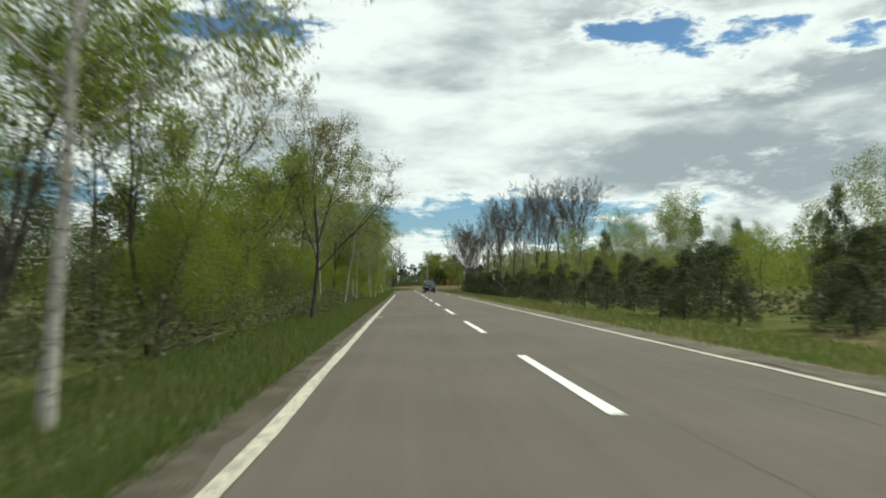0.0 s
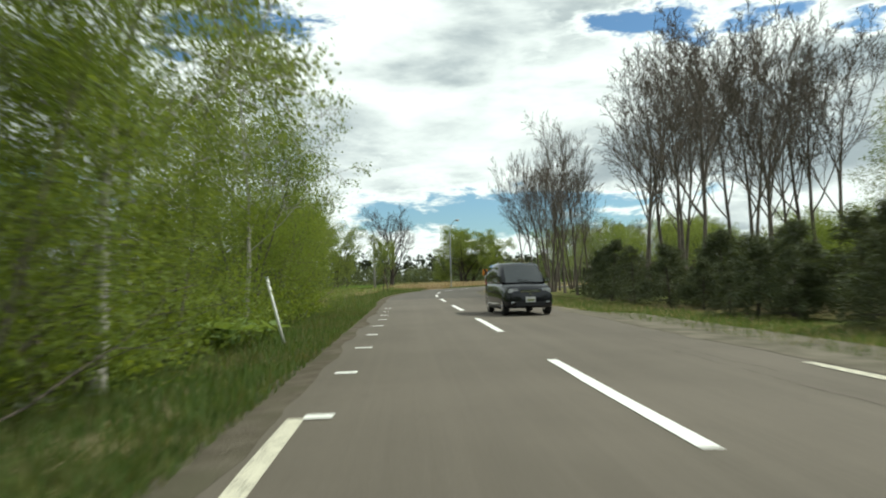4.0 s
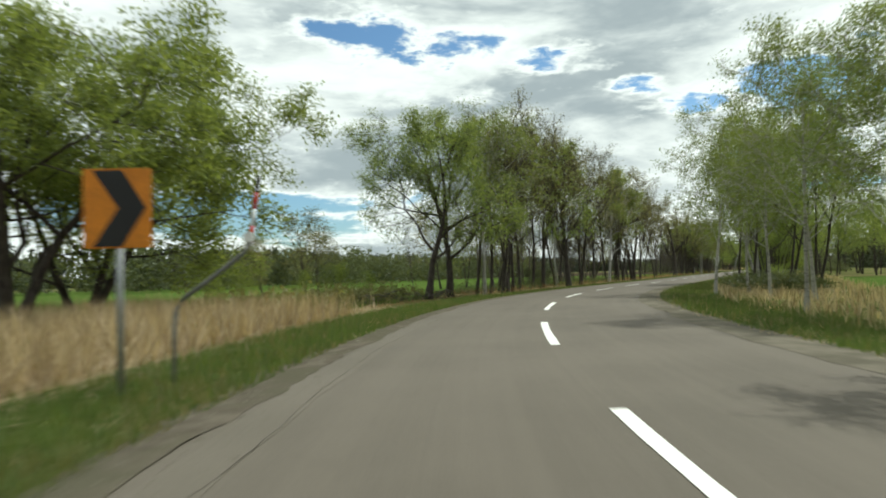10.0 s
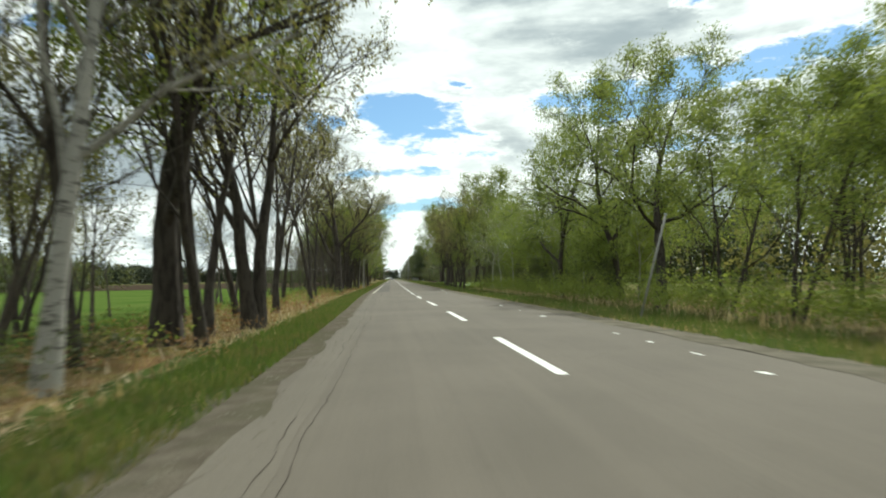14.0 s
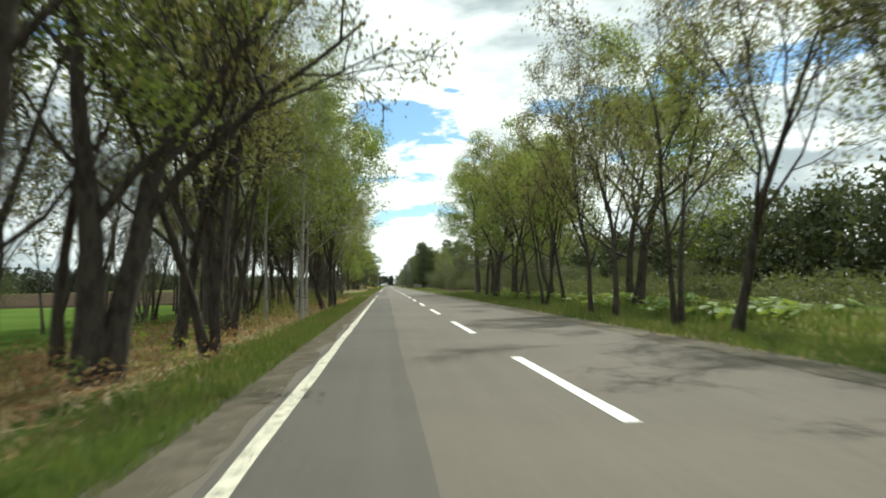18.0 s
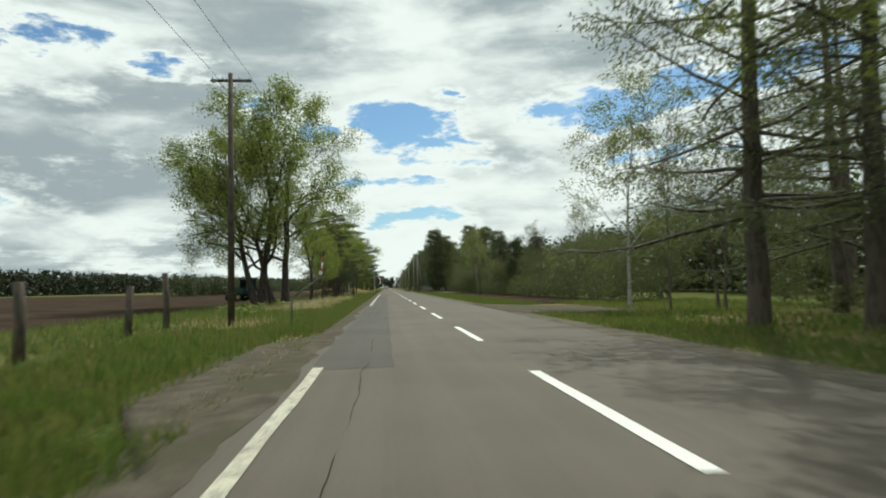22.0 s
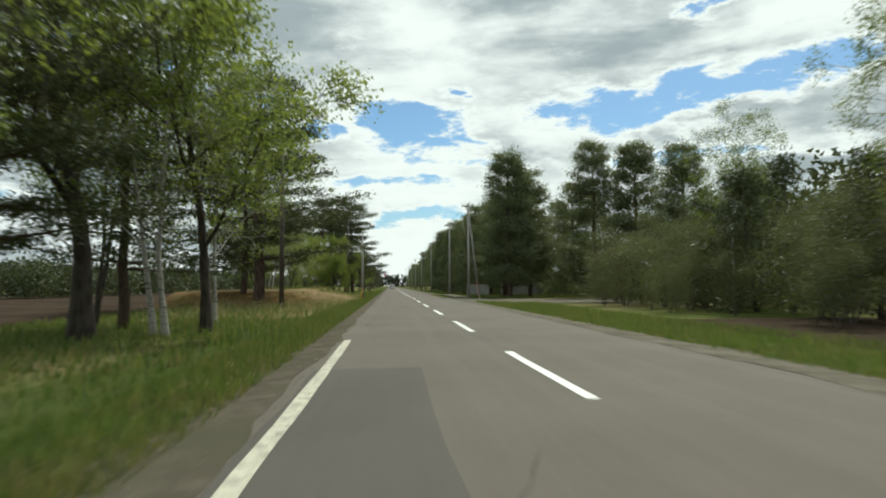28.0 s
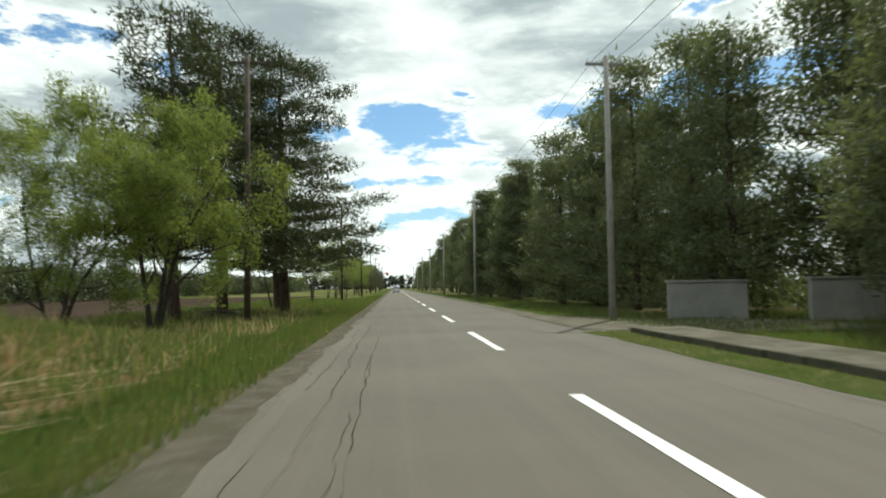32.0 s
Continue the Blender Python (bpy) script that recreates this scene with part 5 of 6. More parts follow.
def undergrowth(name, s0, s1, e0, e1, count, h, mat, seed, label, size=0.15, per=10):
    """Low twiggy brush between the trees."""
    rng = np.random.default_rng(seed)
    tips = []
    for i in range(count):
        p = place(rng.uniform(s0, s1), rng.uniform(e0, e1), -0.12)
        hh = h * rng.uniform(0.3, 1.0)
        for j in range(4):
            tips.append((p + Vector((rng.normal(0, 0.25), rng.normal(0, 0.25), hh * rng.uniform(0.2, 1.0))), Vector((rng.normal(0, 0.4), rng.normal(0, 0.4), 1)).normalized()))
    return tagged(new(name, leaf_mesh(name, tips, per, 0.2, size, 0.34, M[mat], seed)), label, "undergrowth", kind="stuff")


undergrowth("undergrowth", 62, 104, -7.5, -5.4, 480, 1.5, "leaf_bright", 21, "bright green brush along the verge", 0.085, 26)
undergrowth("undergrowth", 0, 104, -10, -5.6, 800, 1.3, "leaf_grey", 22, "grey-green brush under the young trees", 0.095, 18)
undergrowth("undergrowth", 206, 238, 7.0, 12, 260, 0.8, "leaf_grey", 29, "brown-green scrub under the roadside trees")
undergrowth("undergrowth", 238, 300, 6.8, 10, 520, 1.5, "leaf_mid", 23, "green brush at the wood's edge", 0.085, 20)
undergrowth("undergrowth", 205, 358, -9.5, -5.4, 260, 0.6, "leaf_mid", 24, "low green brush among the trunks", 0.075, 14)
undergrowth("undergrowth", 300, 384, 13.5, 20, 900, 1.6, "leaf_grey", 25, "brush under the tall trees")
undergrowth("undergrowth", 398, 502, 12.6, 16, 900, 2.4, "leaf_grey", 26, "dense brush at the wood's edge")
undergrowth("undergrowth", 545, 640, 9.5, 16, 900, 2.0, "needle", 27, "dark brush under the pines", 0.2)
undergrowth("undergrowth", 512, 560, 16.5, 24, 700, 2.4, "needle", 30, "dark brush behind the pines", 0.2)
undergrowth("undergrowth", 190, 206, -12, -9, 120, 0.9, "leaf_olive", 28, "brown-green scrub beside the reeds")


def butterbur(s, e, size, seed):
    """A clump of broad round leaves on stalks."""
    rng = random.Random(seed)
    p = place(s, e, terrain(e))
    ob = new("butterbur")
    ob.location = p
    for i in range(rng.randint(4, 7)):
        bm = bmesh.new()
        r = size * rng.uniform(0.6, 1.1)
        c = Vector((rng.uniform(-0.45, 0.45), rng.uniform(-0.45, 0.45), rng.uniform(0.25, 0.55)))
        mid = bm.verts.new(c + Vector((0, 0, -0.05 * r)))
        rim, a0 = [], rng.random() * 6.28
        tx, ty = rng.gauss(0, 0.25), rng.gauss(0, 0.25)
        for k in range(11):
            a = a0 + k * 0.55
            q = r * (1 + 0.1 * math.sin(3 * a))
            rim.append(bm.verts.new(c + Vector((math.cos(a) * q, math.sin(a) * q, math.cos(a) * q * tx + math.sin(a) * q * ty + 0.04))))
        for k in range(10):
            bm.faces.new((mid, rim[k], rim[k + 1]))
        lf = part("leaf", bm, M["broadleaf"], ob)
        part("stalk", tube_bm([(c.x * 0.2, c.y * 0.2, -0.03), (c.x * 0.7, c.y * 0.7, c.z * 0.6), tuple(c)], 0.012, 5), M["leaf_bright"], lf)
    return tagged(ob, "clump of broad pale-green butterbur leaves", "plant", "butterbur clumps")


rng_b = random.Random(8)
for i in range(56):
    butterbur(rng_b.uniform(312, 346), rng_b.uniform(6.6, 12.5), 0.2, 100 + i)
for i in range(5):
    butterbur(rng_b.uniform(383, 404), rng_b.uniform(-10.5, -8.2), 0.17, 200 + i)
for i in range(8):
    butterbur(rng_b.uniform(88, 93), rng_b.uniform(-6.0, -4.7), 0.24, 300 + i)
for i in range(14):
    butterbur(rng_b.uniform(118, 146), rng_b.uniform(-10.5, -6.5), 0.17, 400 + i)


# ---- road surface details ----
def crown(e):
    return 0.02 * (1 - abs(e) / 3.2)


def road_mark(name, s0, s1, e0, e1, mat, z, seed, parent=None, wob=0.02, step=0.5):
    return ribbon(name, s0, s1, [(e0, z), (e1, z)], M[mat], step, wob, seed, parent=parent or road)


# sheet that paints the tree shade over the crossing; the strips below are patches
ribbon("asphalt_patch", 116, 166, [(e, crown(e) + 0.003) for e in (-3.1, -1.6, 0.0, 1.6, 3.1)], M["asphalt_tree_shade"], 1.0, 0.02, 21, parent=road)
for s0, s1, e0, e1 in ((291, 352, -3.06, -1.7), (366, 440, -3.06, -1.85), (446, 463, -3.06, -1.6)):
    ribbon("asphalt_patch", s0, s1, [(e0, crown(e0) + 0.004), (e1, crown(e1) + 0.004)], M["asphalt_dark"], 1.0, 0.02, int(s0), parent=road)
for i, s0 in enumerate((28.4, 49.3, 52.8, 56.3, 59.8, 63.2, 66.6, 69.0, 71.3, 74, 76.5, 79, 81.7, 84.5, 87.7, 90.5, 93.3, 96.1, 98.6, 101.2, 104)):
    road_mark("slow_bar", s0 - 0.13, s0 + 0.13, -2.87, -2.61, "line", 0.0135, i + 1, wob=0.02, step=0.18)
for i, (s0, e0) in enumerate(((28.7, -0.3), (62.2, -0.45), (231.0, 0.15), (228.5, 0.35), (233.0, 0.05), (239.8, 2.3), (241.8, 2.4), (243.6, 2.4), (245.4, 2.4), (248.5, 2.4), (251.5, 2.4), (255, 2.45), (259, 2.45), (281, 2.4), (288, 2.32))):
    k = (0.7, 0.45)[i % 2] if s0 > 100 else 0.55
    road_mark("worn_mark", s0 - 0.3 * k, s0 + 0.3 * k, e0 - 0.06 * k, e0 + 0.06 * k, "line", crown(e0) + 0.010, 40 + i, wob=0.03, step=0.05)


for i, (s0, s1, e0, e1) in enumerate(((150.5, 156.0, -4.6, -3.9), (153.0, 160.5, -3.9, -3.4), (156.5, 161.0, -6.2, -5.5), (159.0, 165.5, -4.4, -3.7), (151.5, 155.5, -7.4, -6.4), (160.0, 166.0, 3.6, 4.4), (158.0, 163.0, 5.2, 6.3))):
    ribbon("sand_drift", s0, s1, [(e0, -0.004 - 0.126 * min(1.0, max(0.0, (abs(e0) - 3.4) / 4.0)) + 0.002), (e1, -0.004 - 0.126 * min(1.0, max(0.0, (abs(e1) - 3.4) / 4.0)) + 0.002)], M["gravel"], 0.3, 0.12, 70 + i, parent=road)


def crack(s0, s1, e0, e1, width, seed):
    """A wandering dark crack that thins out, stops and starts again."""
    rng = random.Random(seed)
    verts, faces, drift, open_run = [], [], 0.0, 0
    n = max(4, int((s1 - s0) / 0.22))
    for i in range(n + 1):
        f = i / n
        drift = drift * 0.9 + rng.gauss(0, 0.014)
        e = e0 + (e1 - e0) * f + drift + rng.gauss(0, 0.006)
        if open_run <= 0:
            open_run = rng.choice((-1, 1)) * rng.randint(8, 34) if (s1 - s0) > 12 else 99
            shut = open_run < 0
            open_run = abs(open_run) if not shut else abs(open_run) // 3
        open_run -= 1
        w = width * rng.uniform(0.12, 0.5) * (0.15 if shut else 1.0)
        for d in (-w, w):
            verts.append(tuple(place(s0 + (s1 - s0) * f, e + d, crown(min(3.1, abs(e))) + 0.0075)))
    faces = np.array([(2 * i, 2 * i + 1, 2 * i + 3, 2 * i + 2) for i in range(n)])
    ob = new("crack", mesh_from("crack", verts, faces, M["crack"]))
    ob.parent = road
    return ob


# worn pale margin between the lane and the ragged edge, with its seams
for s0, s1, e0, e1 in ((168, 284, -3.12, -2.68), (470, 640, -3.12, -2.62)):
    ribbon("worn_margin", s0, s1, [(e0, crown(e0) + 0.0035), ((e0 + e1) / 2, crown((e0 + e1) / 2) + 0.0035), (e1, crown(e1) + 0.0035)], M["asphalt_pale"], 0.5, 0.025, int(s0), parent=road)
for i, (s0, s1, e0, e1, w) in enumerate(((-10, 60, 0.3, 0.35, 0.006), (0, 90, 1.9, 2.0, 0.009), (60, 120, 2.2, 2.3, 0.009), (172, 222, -2.72, -2.66, 0.008), (222, 286, -2.8, -2.72, 0.009),
                                         (226, 282, -2.6, -2.52, 0.007), (264, 294, -2.35, -2.2, 0.01), (470, 520, -2.66, -2.6, 0.014), (520, 580, -2.62, -2.7, 0.014), (478, 560, -2.86, -2.9, 0.011), (492, 548, -2.42, -2.2, 0.01),
                                         (508, 530, -1.9, -2.3, 0.012), (340, 372, -2.5, -2.2, 0.012), (380, 412, -2.66, -2.5, 0.012), (386, 400, -2.3, -2.45, 0.008), (400, 470, 2.85, 3.0, 0.016))):
    crack(s0, s1, e0, e1, w, i)
for i in range(24):
    rng_c = random.Random(900 + i)
    s0, e0 = rng_c.uniform(0, 560), rng_c.choice((-1, 1)) * rng_c.uniform(0.4, 2.9)
    crack(s0, s0 + rng_c.uniform(0.8, 4), e0, e0 + rng_c.uniform(-1.2, 1.2), 0.008, 60 + i)


def grit(s0, s1, e0, e1, count, seed):
    """Loose stones along the ragged edge of the asphalt, one mesh."""
    rng = np.random.default_rng(seed)
    s = rng.uniform(s0, s1, count)
    e = np.clip(rng.normal((e0 + e1) / 2, abs(e1 - e0) / 4, count), min(e0, e1), max(e0, e1))
    a = np.interp(s, S, TH)
    x, y = np.interp(s, S, RX) + e * np.cos(a), np.interp(s, S, RY) + e * np.sin(a)
    z = np.interp(np.abs(e), [2.6, 3.2, 3.4, 3.7, 3.95], [0.006, 0.003, 0.0, -0.02, -0.06])
    r = 0.006 + 0.022 * rng.random(count) ** 3
    ring = rng.uniform(0, 6.283, count)
    verts = np.zeros((count, 5, 3))
    for i in range(4):
        q = ring + 1.571 * i + rng.uniform(-0.5, 0.5, count)
        w = r * rng.uniform(0.7, 1.3, count)
        verts[:, i] = np.stack([x + w * np.cos(q), y + w * np.sin(q), z - 0.004], 1)
    verts[:, 4] = np.stack([x, y, z + r * rng.uniform(0.5, 1.0, count)], 1)
    faces = (np.arange(count)[:, None, None] * 5 + np.array([(0, 1, 4), (1, 2, 4), (2, 3, 4), (3, 0, 4)])[None]).reshape(-1, 3)
    tagged(new("roadside_grit", mesh_from("roadside_grit", verts, faces, M["gravel"])), "loose stones and grit along the asphalt edge", "grit", kind="stuff")


grit(168, 360, -3.8, -2.75, 9000, 301)
grit(380, 640, -3.8, -2.75, 9000, 302)
grit(230, 640, 3.0, 3.8, 7000, 303)


# ---- poles, lamps and signs ----
def rod(name, a, b, r, mat, parent, r2=None, sides=10, label=""):
    return part(name, tube_bm([a, b], [r, r2 or r], sides), M[mat], parent, label, True)


def utility_pole(s, e, h, mat="wood_pole", arm=1.5, turn_deg=0.0, strut=None, label="tarred wooden utility pole with a crossarm", transformer=False):
    ob = new("utility_pole")
    ob.matrix_basis = on_road(s, e, terrain(e), turn_deg)
    rod("shaft", (0, 0, -0.1), (0, 0, h), 0.135, mat, ob, 0.085, 12)
    if arm:
        part("crossarm", box_bm((arm, 0.09, 0.1), (0, 0.1, h - 0.25), 0.012), M[mat], ob)
        for x in (-0.45, -0.2, 0.2, 0.45):
            ins = rod("insulator", (x * arm, 0.1, h - 0.2), (x * arm, 0.1, h - 0.06), 0.035, "white", ob, 0.02, 8)
        for x in (-1, 1):
            rod("brace", (x * arm * 0.3, 0.1, h - 0.28), (0, 0.1, h - 0.85), 0.015, "steel", ob, None, 6)
    if transformer:
        part("cable_box", box_bm((0.12, 0.16, 0.28), (0.2, 0, h - 0.75), 0.02), M["black"], ob, "small black cable box")
        part("bracket", box_bm((0.5, 0.05, 0.05), (0.12, 0, h - 0.22), 0.008), M["steel"], ob)
    if strut:
        rod("strut", (0, 0, h - 0.6), (strut[0], strut[1], -0.1), 0.09, "concrete", ob, 0.11, 10)
    return tagged(ob, label, "utility pole", "utility poles")


utility_pole(158.9, -13.5, 6.6, "concrete", 0.9, 0, (-0.7, 6.6), "grey concrete utility pole with a slanting strut")
utility_pole(112, -13.5, 7.5, "concrete", 0.9, 0, None, "grey concrete utility pole among the trees")
for s, h in ((336, 9.4), (381.7, 9.4), (435, 9.2), (489, 9.0)):
    utility_pole(s, -7.6, h)
utility_pole(517.3, -4.6, 6.4, "concrete", 0, label="plain grey concrete pole on the grass verge", transformer=True)
utility_pole(545, -7.6, 10.6)
for s in (585, 625, 665, 705, 745, 790):
    utility_pole(s, -7.0, 9.5)
for s, h in ((519.5, 9.3), (541, 9.3), (581, 9.4), (621, 9.4), (661, 9.4), (701, 9.4), (741, 9.4), (785, 9.4)):
    utility_pole(s, 5.6, h, "concrete", 1.2 if s != 541 else 1.4, 0, (1.4, 2.8) if s == 519.5 else None, "weathered grey utility pole with a crossarm")


def wire(pts_from, pts_to, sag, r=0.008, label="thin black overhead wire sagging between poles"):
    a, b = place(*pts_from), place(*pts_to)
    pts = [a.lerp(b, k / 10) - Vector((0, 0, sag * 4 * (k / 10) * (1 - k / 10))) for k in range(11)]
    bm = tube_bm([tuple(p) for p in pts], r, 5)
    me = bpy.data.meshes.new("overhead_wire")
    bm.to_mesh(me)
    bm.free()
    me.materials.append(M["wire"])
    return tagged(new("overhead_wire", me), label, "wire", "overhead wires")


for x in (-0.4, 0.4):
    wire((112, -13.5 + x, 7.3), (158.9, -13.5 + x, 6.4), 0.5)
    wire((60, -13.0 + x, 9.0), (112, -13.5 + x, 7.3), 0.5)
    for (s0, h0), (s1, h1) in zip(((336, 9.4), (381.7, 9.4), (435, 9.2), (489, 9.0), (545, 10.6), (585, 9.5), (625, 9.5), (665, 9.5)),
                                  ((381.7, 9.4), (435, 9.2), (489, 9.0), (545, 10.6), (585, 9.5), (625, 9.5), (665, 9.5), (705, 9.5))):
        wire((s0, -7.6 + x * 1.6, h0 - 0.1), (s1, -7.6 + x * 1.6, h1 - 0.1), 0.6)
    for s0, s1 in ((519.5, 541), (541, 581), (581, 621), (621, 661), (661, 701)):
        wire((s0, 5.6 + x, 9.1), (s1, 5.6 + x, 9.1), 0.4)
wire((489, -7.6, 7.6), (517.3, -4.6, 5.9), 0.3, 0.011)
wire((517.3, -4.6, 5.9), (545, -7.6, 8.4), 0.3, 0.011)
wire((158.9, -13.5, 6.2), (215, -30, 6.4), 0.6)


def street_lamp(s, e):
    ob = new("street_lamp")
    ob.matrix_basis = on_road(s, e, terrain(e), 8)
    pts = [(0, 0, -0.1), (0, 0, 2.32), (0, 0, 5.2), (0, 0, 7.3)]
    pts += [(0.9 - 0.9 * math.cos(radians(a)), 0, 7.3 + 2.0 * math.sin(radians(a))) for a in (15, 30, 45, 60, 75, 86)]
    part("shaft", tube_bm(pts, [0.10, 0.085, 0.075, 0.068] + [0.05] * 6, 12), M["steel"], ob, "galvanised tapering steel shaft with a curved arm", True)
    part("base_collar", tube_bm([(0, 0, -0.08), (0, 0, 0.42), (0, 0, 0.5)], [0.115, 0.11, 0.092], 12), M["steel"], ob, "", True)
    part("access_door", box_bm((0.02, 0.09, 0.32), (0.09, 0, 0.95), 0.006), M["concrete"], ob)
    head = bmesh.new()
    bmesh.ops.create_uvsphere(head, u_segments=16, v_segments=10, radius=1.0)
    for v in head.verts:
        v.co = Vector((1.08 + v.co.x * 0.34, v.co.y * 0.17, 9.28 + v.co.z * (0.15 if v.co.z > 0 else 0.05)))
    hd = part("lamp_head", head, M["steel"], ob, "oval grey lamp head", True)
    lens = bmesh.new()
    bmesh.ops.create_uvsphere(lens, u_segments=14, v_segments=8, radius=1.0)
    for v in lens.verts:
        v.co = Vector((1.12 + v.co.x * 0.24, v.co.y * 0.13, 9.23 + v.co.z * 0.09))
    part("lens", lens, M["lamp_clear"], hd, "", True)
    return tagged(ob, "tall galvanised street lamp with a curved arm", "street lamp")


street_lamp(167.4, -6.4)


def chevron_sign(s, e):
    ob = new("curve_sign")
    ob.matrix_basis = on_road(s, e, terrain(e), 4)
    rod("post", (0, 0.05, -0.1), (0, 0.05, 2.42), 0.038, "steel", ob, None, 10)
    bd = part("board", box_bm((0.76, 0.03, 0.9), (0, 0, 2.12), 0.008), M["orange"], ob, "orange sign board with a black chevron")
    bm = bmesh.new()
    shape = [(-0.27, 0.43), (0.06, 0.43), (0.33, 0.0), (0.06, -0.43), (-0.27, -0.43), (0.02, 0.0)]
    front = [bm.verts.new((x, -0.022, 2.12 + z)) for x, z in shape]
    back = [bm.verts.new((x, -0.016, 2.12 + z)) for x, z in shape]
    bm.faces.new(front)
    bm.faces.new(back[::-1])
    for k in range(6):
        bm.faces.new((front[k], back[k], back[(k + 1) % 6], front[(k + 1) % 6]))
    part("chevron", bm, M["black"], bd)
    for z in (1.85, 2.38):
        part("bracket", box_bm((0.16, 0.05, 0.04), (0, 0.035, z), 0.005), M["steel"], ob)
    return tagged(ob, "orange curve sign with a black chevron on a steel post", "road sign")


chevron_sign(176.7, -5.15)


def snow_pole(s, e, side=1.0):
    """A bent marker pole: a post, a slanting neck, a disc and a red and white tip."""
    ob = new("snow_pole")
    ob.matrix_basis = on_road(s, e, terrain(e))
    pts = [(0, 0, -0.1), (0, 0, 0.72), (0.03 * side, 0, 0.93), (0.12 * side, 0, 1.06), (0.5 * side, 0, 1.32), (0.88 * side, 0, 1.6), (0.95 * side, 0, 1.72)]
    part("post", tube_bm(pts, 0.028, 8), M["pole_grey"], ob, "", True)
    x = 0.95 * side
    dx = 0.03 * side
    for k, m in enumerate(("red", "white", "red", "black")):
        z = 1.72 + 0.2 * k
        rod("band", (x + dx * k, 0, z), (x + dx * (k + 1), 0, z + 0.2), 0.026, m, ob, None, 8)
    bm = bmesh.new()
    bmesh.ops.create_cone(bm, cap_ends=True, segments=18, radius1=0.065, radius2=0.065, depth=0.02)
    bmesh.ops.rotate(bm, cent=(0, 0, 0), matrix=Matrix.Rotation(radians(90), 3, "X"), verts=bm.verts)
    bmesh.ops.translate(bm, vec=(x, -0.04, 1.78), verts=bm.verts)
    part("reflector", bm, M["white"], ob)
    return tagged(ob, "bent grey marker pole with a red and white tip", "marker pole", "snow marker poles")


for s, e in ((378.6, -5.0), (177.3, -4.8), (156.5, -12.2)):
    snow_pole(s, e)


def leaning_stake(s, e, h, lean, label, mat="white", r=0.03):
    ob = new("marker_stake")
    ob.matrix_basis = on_road(s, e, terrain(e))
    rod("stake", (0, 0, -0.1), (lean, 0, h), r, mat, ob, None, 8)
    rod("cap", (lean, 0, h), (lean * 1.02, 0, h + 0.04), r * 1.25, "steel", ob, None, 8)
    return tagged(ob, label, "stake", "marker stakes")


leaning_stake(89.5, -4.4, 1.35, -0.35, "white-painted stake leaning out of the grass")
leaning_stake(250.7, 4.9, 2.9, 0.85, "slender pale pole leaning at the wood's edge", "concrete", 0.035)
def guy_guard(s, e):
    """A striped plastic guard over a slanting guy wire."""
    ob = new("guy_wire_guard")
    ob.matrix_basis = on_road(s, e, terrain(e))
    for k in range(10):
        a, b = 0.15 * k - 0.1 * (k == 0), 0.15 * (k + 1)
        rod("band", (-0.2 * a, 0.12 * a, a), (-0.2 * b, 0.12 * b, b), 0.045, "red" if k % 2 else "white", ob, None, 8)
    rod("guy_wire", (-0.2 * 1.5, 0.12 * 1.5, 1.5), (-0.2 * 7.5, 0.12 * 7.5, 7.5), 0.012, "steel", ob, None, 6)
    return tagged(ob, "red and white striped guard on a slanting guy wire", "guy wire")


guy_guard(518.2, 6.5)
leaning_stake(512.1, -4.6, 0.95, 0.2, "yellow plastic guard leaning in the dry reeds", "yellow", 0.05)
snow_pole(66.5, 7.3, -1.0)


def overhead_sign(s, e):
    """A down-pointing triangle hung from a bent arm over the lane."""
    ob = new("overhead_sign")
    ob.matrix_basis = on_road(s, e, terrain(e))
    part("post", tube_bm([(0, 0, -0.1), (0, 0, 7.0), (0.4, 0, 7.7), (2.6, 0, 7.9)], [0.12, 0.1, 0.08, 0.06], 8), M["steel"], ob, "", True)
    bm = bmesh.new()
    for y in (-0.03, 0.03):
        bm.verts.new((1.5, y, 7.75)), bm.verts.new((3.3, y, 7.75)), bm.verts.new((2.4, y, 6.2))
    bm.verts.ensure_lookup_table()
    v = list(bm.verts)
    bm.faces.new((v[0], v[1], v[2]))
    bm.faces.new((v[5], v[4], v[3]))
    for a, b in ((0, 1), (1, 2), (2, 0)):
        bm.faces.new((v[b], v[a], v[a + 3], v[b + 3]))
    part("board", bm, M["red"], ob, "red down-pointing triangular board")
    return tagged(ob, "far triangular sign on a bent arm over the road", "road sign")


overhead_sign(815, -7.4)


def fence_post(s, e, h, seed):
    rng = random.Random(seed)
    ob = new("fence_post")
    ob.matrix_basis = on_road(s, e, terrain(e), rng.uniform(0, 90))
    part("post", tube_bm([(0, 0, -0.1), (rng.uniform(-0.06, 0.06), 0, h * 0.5), (rng.uniform(-0.15, 0.15), 0, h)], [0.12, 0.11, 0.1], 9), M["bark_grey"], ob, "", True)
    return tagged(ob, "weathered grey wooden fence post in the grass", "fence post", "old fence posts")


for i, (s, e, h) in enumerate(((369.7, -8.9, 1.55), (377.1, -9.6, 1.5), (380.7, -9.6, 1.95), (362, -8.6, 1.3), (364.5, -8.8, 1.2), (358, -8.4, 1.3), (149.5, 8.0, 0.9))):
    fence_post(s, e, h, i)


def wall_block(s, e0, e1, h):
    ob = new("concrete_wall")
    ob.matrix_basis = on_road(s, (e0 + e1) / 2, -0.2)
    w = e1 - e0
    part("wall_body", box_bm((w, 0.25, h), (0, 0, h / 2), 0.01), M["wall"], ob)
    part("coping", box_bm((w + 0.1, 0.35, 0.08), (0, 0, h + 0.042), 0.012), M["wall"], ob)
    return tagged(ob, "low grey concrete wall under the pines", "wall", "low concrete walls")


